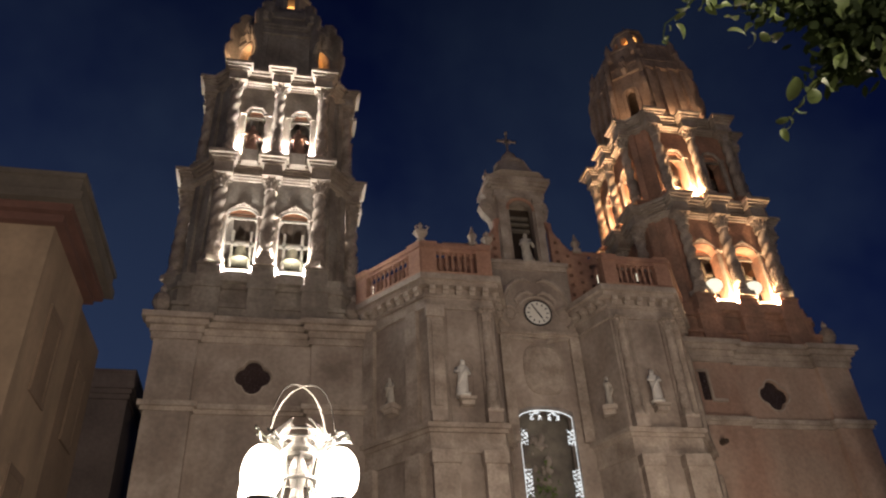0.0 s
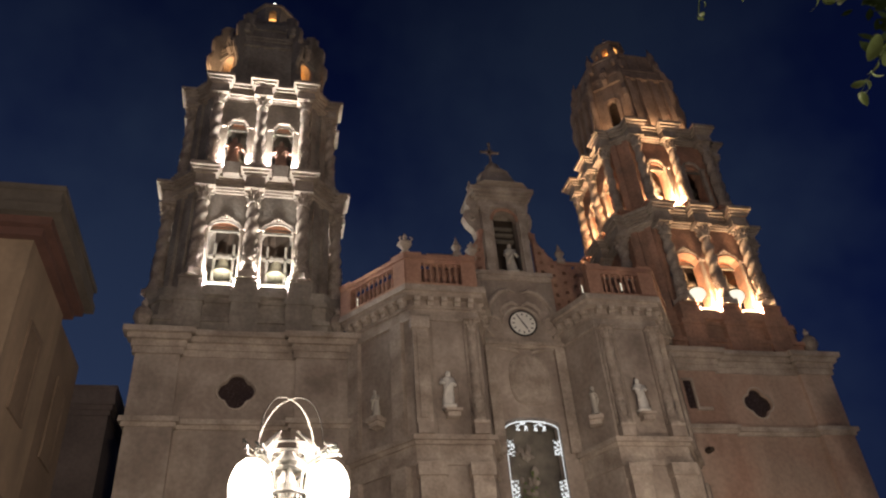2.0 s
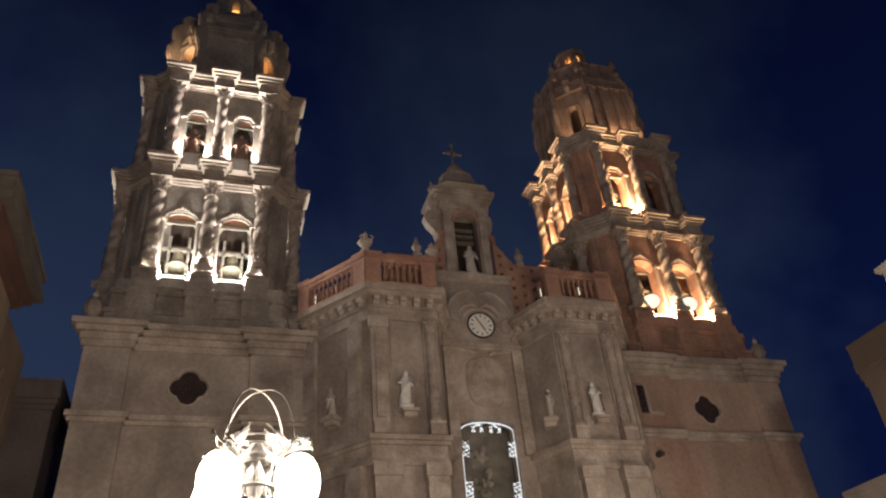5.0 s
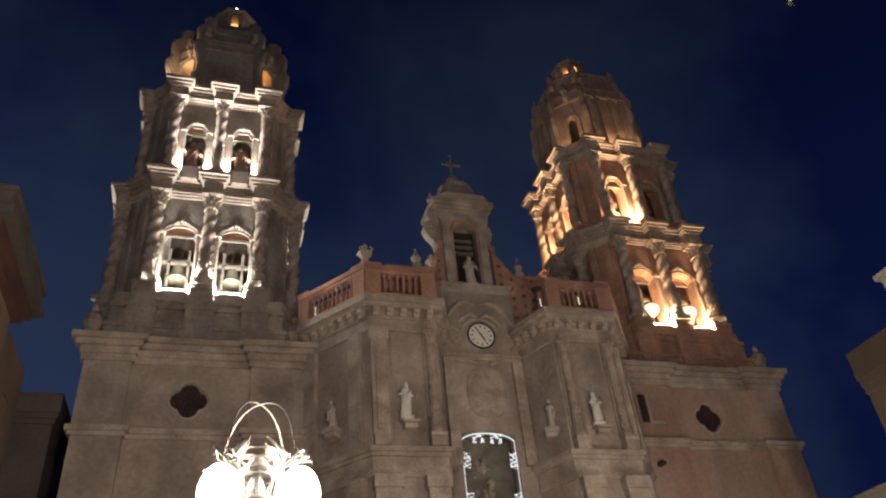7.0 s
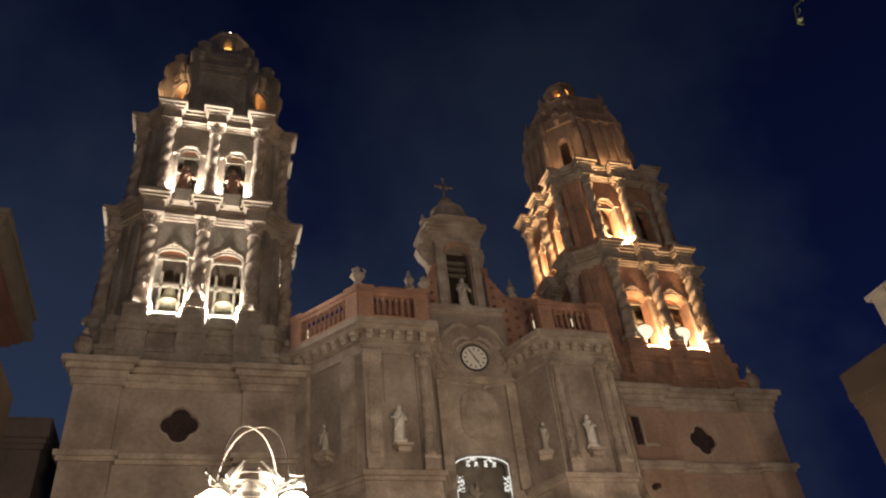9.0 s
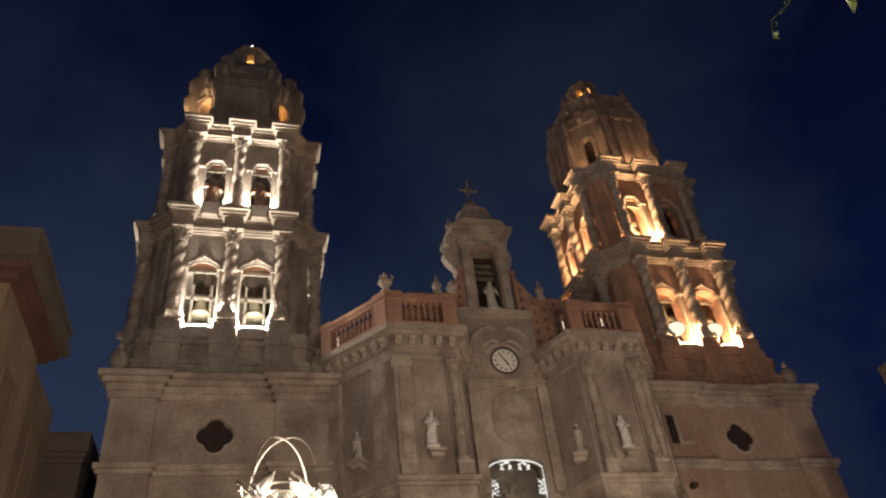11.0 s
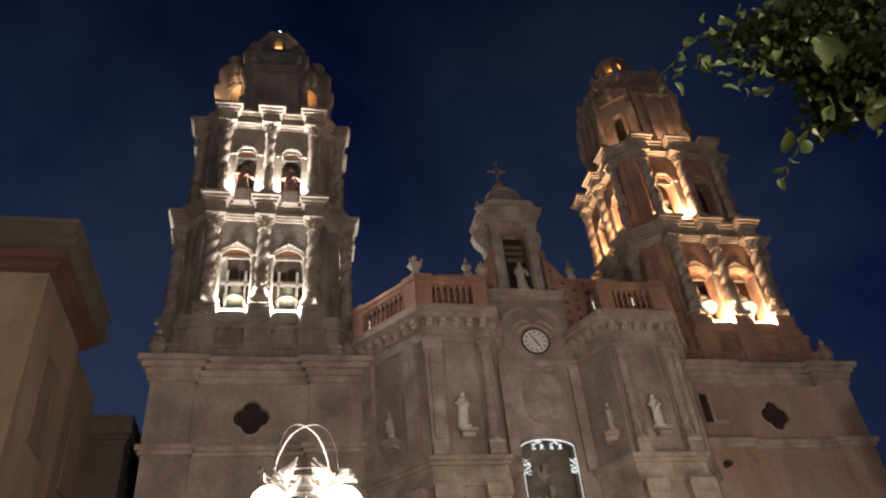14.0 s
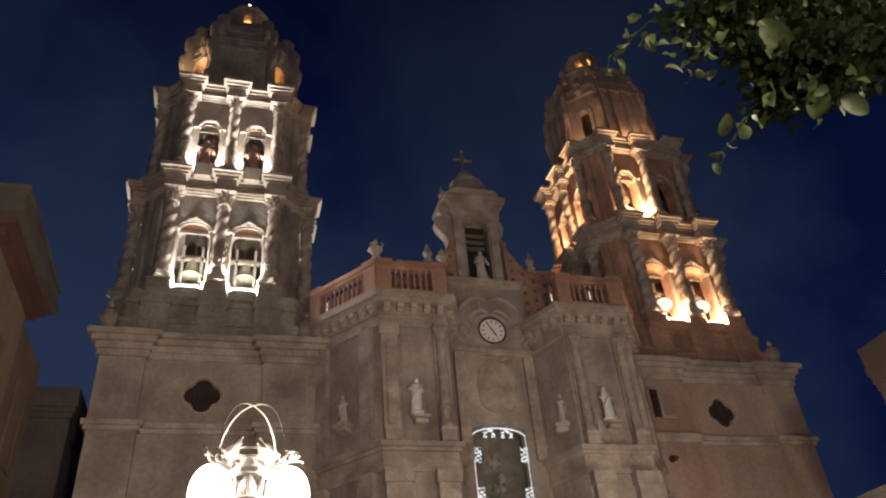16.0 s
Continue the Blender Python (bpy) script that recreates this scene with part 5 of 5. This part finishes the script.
        for r, z in hoop:
            rows_.append([b.verts.new((r * c - s * 0.0065 * q, r * s + c * 0.0065 * q, z)) for q in (-1, 1)])
        for p, q in zip(rows_, rows_[1:]):
            b.faces.new((p[0], p[1], q[1], q[0]))
        ext = bmesh.ops.extrude_face_region(b, geom=list(b.faces))
        bmesh.ops.translate(b, vec=(0.004 * c, 0.004 * s, 0.008), verts=[v for v in ext["geom"] if isinstance(v, bmesh.types.BMVert)])
        part("crown_hoop", b, IRON, t, "thin iron crown hoop")
    return t


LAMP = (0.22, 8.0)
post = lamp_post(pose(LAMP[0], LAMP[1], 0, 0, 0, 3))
# Four unseen copies added as fill light for church front, houses and leaves.
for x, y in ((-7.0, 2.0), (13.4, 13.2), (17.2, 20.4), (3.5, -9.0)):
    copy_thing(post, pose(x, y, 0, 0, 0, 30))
# Lamp powers: the post in view first, then the added unseen ones.
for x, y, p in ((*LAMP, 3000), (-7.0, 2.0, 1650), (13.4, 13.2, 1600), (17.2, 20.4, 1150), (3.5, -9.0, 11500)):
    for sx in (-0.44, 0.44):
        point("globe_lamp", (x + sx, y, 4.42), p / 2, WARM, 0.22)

# ---- tree beside the camera ----
tree = thing("tree", "broad-leaved green tree with drooping leafy twigs", "tree", pose(2.6, 0.55, 0))
bm = bmesh.new()
tube(bm, [(0, 0, 0), (0.03, 0.02, 0.8), (-0.02, 0.0, 1.6), (0.04, 0.05, 2.3), (0.0, 0.1, 3.0)], [0.17, 0.14, 0.12, 0.10, 0.06], 10)
part("trunk", bm, BARK, tree, smooth=True)
RNG = random.Random(11)


def leaf_mesh(ln, w, curl, bend):
    b = bmesh.new()
    n = 6
    rows_ = []
    for j in range(n + 1):
        u = j / n
        ww = w * (math.sin(math.pi * min(1.0, u * 0.96 + 0.03)) ** 0.6)
        x = ln * math.sin(curl * u) / curl
        z = -ln * (1 - math.cos(curl * u)) / curl
        rows_.append([b.verts.new((x, q * ww + bend * u * u * ln, z + 0.35 * abs(q) * ww)) for q in (-1, 0, 1)])
    for p, q in zip(rows_, rows_[1:]):
        for i in range(2):
            b.faces.new((p[i], p[i + 1], q[i + 1], q[i]))
    return finish(b, "leaf", LEAF, True)


LEAVES = [leaf_mesh(0.021, 0.0088, 1.1, 0.2), leaf_mesh(0.018, 0.0080, 1.6, -0.3), leaf_mesh(0.026, 0.0105, 0.9, 0.15), leaf_mesh(0.024, 0.0040, 2.3, 0.4), leaf_mesh(0.020, 0.0090, -1.0, 0.25)]
# twigs that hang into the view: way points in metres from the trunk's foot
REACH = (
    ((-1.72, -0.02, 2.477), (-2.108, 0.039, 2.388), 0.012),
    ((-1.71, -0.005, 2.458), (-2.04, 0.026, 2.362), -0.012),
    ((-1.736, 0.002, 2.42), (-1.95, 0.012, 2.31), -0.004),
    ((-1.73, 0.02, 2.377), (-2.039, 0.040, 2.173), 0.055),
    ((-1.763, 0.002, 2.395), (-1.913, -0.001, 2.30), 0.0),
    ((-1.741, -0.015, 2.415), (-1.967, 0.025, 2.265), 0.006),
    ((-1.70, -0.029, 2.537), (-2.019, 0.029, 2.448), -0.006),
    ((-1.789, -0.014, 2.375), (-1.901, -0.021, 2.285), -0.006),
)


def twig_way(first, tip, bow):
    pts = [Vector((0.0, 0.08, 2.6)), Vector((-0.75, 0.16, 2.95))]
    for i in range(6):
        u = i / 5
        pts.append(Vector(first).lerp(Vector(tip), u) + Vector((0, 0, bow * 4 * u * (1 - u))))
    return pts


TWIGS = [twig_way(*r) for r in REACH]
for way in TWIGS:
    bm = bmesh.new()
    n = len(way)
    tube(bm, way[:5], [0.02 * (1 - i / n) ** 4 + 0.0008 for i in range(5)], 6)
    part("limb", bm, BARK, tree)
    bm = bmesh.new()
    tube(bm, [p + Vector((0, RNG.gauss(0, 0.004), RNG.gauss(0, 0.004))) if 0 < i < 3 else p for i, p in enumerate(way[4:])], [0.0012, 0.0009, 0.0006, 0.0004], 5)
    part("green_shoot", bm, LEAF_SHADED, tree)
    pts = [Vector(p) for p in way]
    thin = way is TWIGS[3]
    arm = way in (TWIGS[0], TWIGS[1], TWIGS[6])
    for i in range(64 if arm else 30):
        u = RNG.uniform(3.2 if arm else 1.8, n - 1.0)
        k = min(int(u), n - 2)
        wide = 0.012 if thin and u > 5.2 else 0.020
        if thin and u > 5.2 and RNG.random() < 0.7:
            continue
        p = pts[k].lerp(pts[k + 1], u - k) + Vector([RNG.gauss(0, wide) for q in range(3)])
        part("leaf", RNG.choice(LEAVES), LEAF, tree, at=pose(*p, RNG.uniform(-60, 60), RNG.uniform(-10, 80), RNG.uniform(0, 360)) @ Matrix.Diagonal((RNG.uniform(0.6, 1.05), RNG.uniform(0.6, 1.05), RNG.uniform(0.7, 1.3), 1.0)))
# curled leaves along the longest hanging tip
end = TWIGS[3]
for i in range(9):
    u = 5.0 + i * 0.24
    k = min(int(u), 6)
    p = end[k].lerp(end[k + 1], u - k)
    part("leaf", LEAVES[(0, 3, 1, 4)[i % 4]], LEAF, tree, at=pose(*p, (-30, 25)[i % 2], (70, 35, 85)[i % 3], (200, 330, 90, 150)[i % 4]) @ Matrix.Diagonal((0.75, 0.5, 0.9, 1.0)))
bm = bmesh.new()
tube(bm, [(-0.75, 0.16, 2.95), (-1.5, 0.24, 2.86), (-1.85, 0.27, 2.77), (-1.917, 0.27, 2.69), (-1.962, 0.27, 2.645), (-1.977, 0.27, 2.60)], [0.006, 0.003, 0.0022, 0.0018, 0.0014, 0.001], 5)
part("green_shoot", bm, LEAF_SHADED, tree)
for k, (x, z) in enumerate(((-1.977, 2.60), (-1.968, 2.612), (-1.955, 2.645), (-1.925, 2.685), (-1.89, 2.73))):
    part("leaf", LEAVES[(3, 1, 3, 1, 0)[k]], LEAF, tree, at=pose(x, 0.27, z, 30 * k, 60, 200 + 70 * k) @ Matrix.Scale(0.6, 4))
# a few broad leaves that hang from the front of the clump, blades towards the plaza
for mid, ln, w, roll in (((-1.926, -0.017, 2.346), 0.076, 0.021, 6), ((-1.874, -0.008, 2.27), 0.05, 0.016, -24), ((-1.845, -0.005, 2.255), 0.04, 0.013, 32), ((-2.03, -0.005, 2.20), 0.028, 0.008, -40)):
    way = Vector((-0.57, -0.46, -0.67)).normalized()
    down = (Vector((0, 0, -1)) - way * Vector((0, 0, -1)).dot(way)).normalized()
    turn = Matrix((down, way.cross(down), way)).transposed().to_4x4()
    part("leaf", leaf_mesh(ln, w, 0.35, 0.05), LEAF, tree, at=Matrix.Translation(Vector(mid) - down * ln / 2) @ turn @ pose(0, 0, 0, 0, 0, roll) @ pose(0, 0, 0, -24, 0, 0))
# small leaves inside the clumps, joined; the clump's shade is in their colour
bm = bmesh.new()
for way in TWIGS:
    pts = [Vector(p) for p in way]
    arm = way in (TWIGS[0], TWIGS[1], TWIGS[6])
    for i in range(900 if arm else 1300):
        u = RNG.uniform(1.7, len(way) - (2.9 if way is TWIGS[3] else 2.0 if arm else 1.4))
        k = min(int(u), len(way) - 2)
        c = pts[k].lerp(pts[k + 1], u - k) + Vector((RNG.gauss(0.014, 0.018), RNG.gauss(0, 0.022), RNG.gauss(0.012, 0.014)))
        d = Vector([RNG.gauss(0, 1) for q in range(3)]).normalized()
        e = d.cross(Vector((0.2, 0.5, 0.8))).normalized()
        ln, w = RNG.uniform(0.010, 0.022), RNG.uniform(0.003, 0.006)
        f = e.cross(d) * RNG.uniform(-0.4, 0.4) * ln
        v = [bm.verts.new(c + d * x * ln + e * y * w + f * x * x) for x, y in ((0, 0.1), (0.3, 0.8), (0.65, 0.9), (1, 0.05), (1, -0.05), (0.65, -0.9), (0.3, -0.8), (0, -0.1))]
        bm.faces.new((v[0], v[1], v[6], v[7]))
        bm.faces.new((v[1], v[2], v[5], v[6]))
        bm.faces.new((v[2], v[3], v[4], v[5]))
tagged(part("inner_leaves", bm, LEAF_SHADED, tree), kind="stuff")
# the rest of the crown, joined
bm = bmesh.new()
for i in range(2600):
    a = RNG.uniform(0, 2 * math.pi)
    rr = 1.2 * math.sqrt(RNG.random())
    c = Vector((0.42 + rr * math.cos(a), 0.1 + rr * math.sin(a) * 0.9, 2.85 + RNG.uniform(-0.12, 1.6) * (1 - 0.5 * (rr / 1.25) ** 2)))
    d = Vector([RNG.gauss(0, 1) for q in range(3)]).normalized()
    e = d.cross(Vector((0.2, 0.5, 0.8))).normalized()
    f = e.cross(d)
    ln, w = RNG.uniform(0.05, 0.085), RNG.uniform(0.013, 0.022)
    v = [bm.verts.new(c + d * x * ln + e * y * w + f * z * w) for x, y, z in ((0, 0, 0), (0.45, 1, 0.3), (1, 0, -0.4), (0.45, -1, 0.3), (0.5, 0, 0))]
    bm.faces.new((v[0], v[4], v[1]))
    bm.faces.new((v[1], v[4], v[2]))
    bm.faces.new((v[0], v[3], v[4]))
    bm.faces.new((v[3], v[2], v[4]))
tagged(part("crown", bm, LEAF_SHADED, tree), kind="stuff")
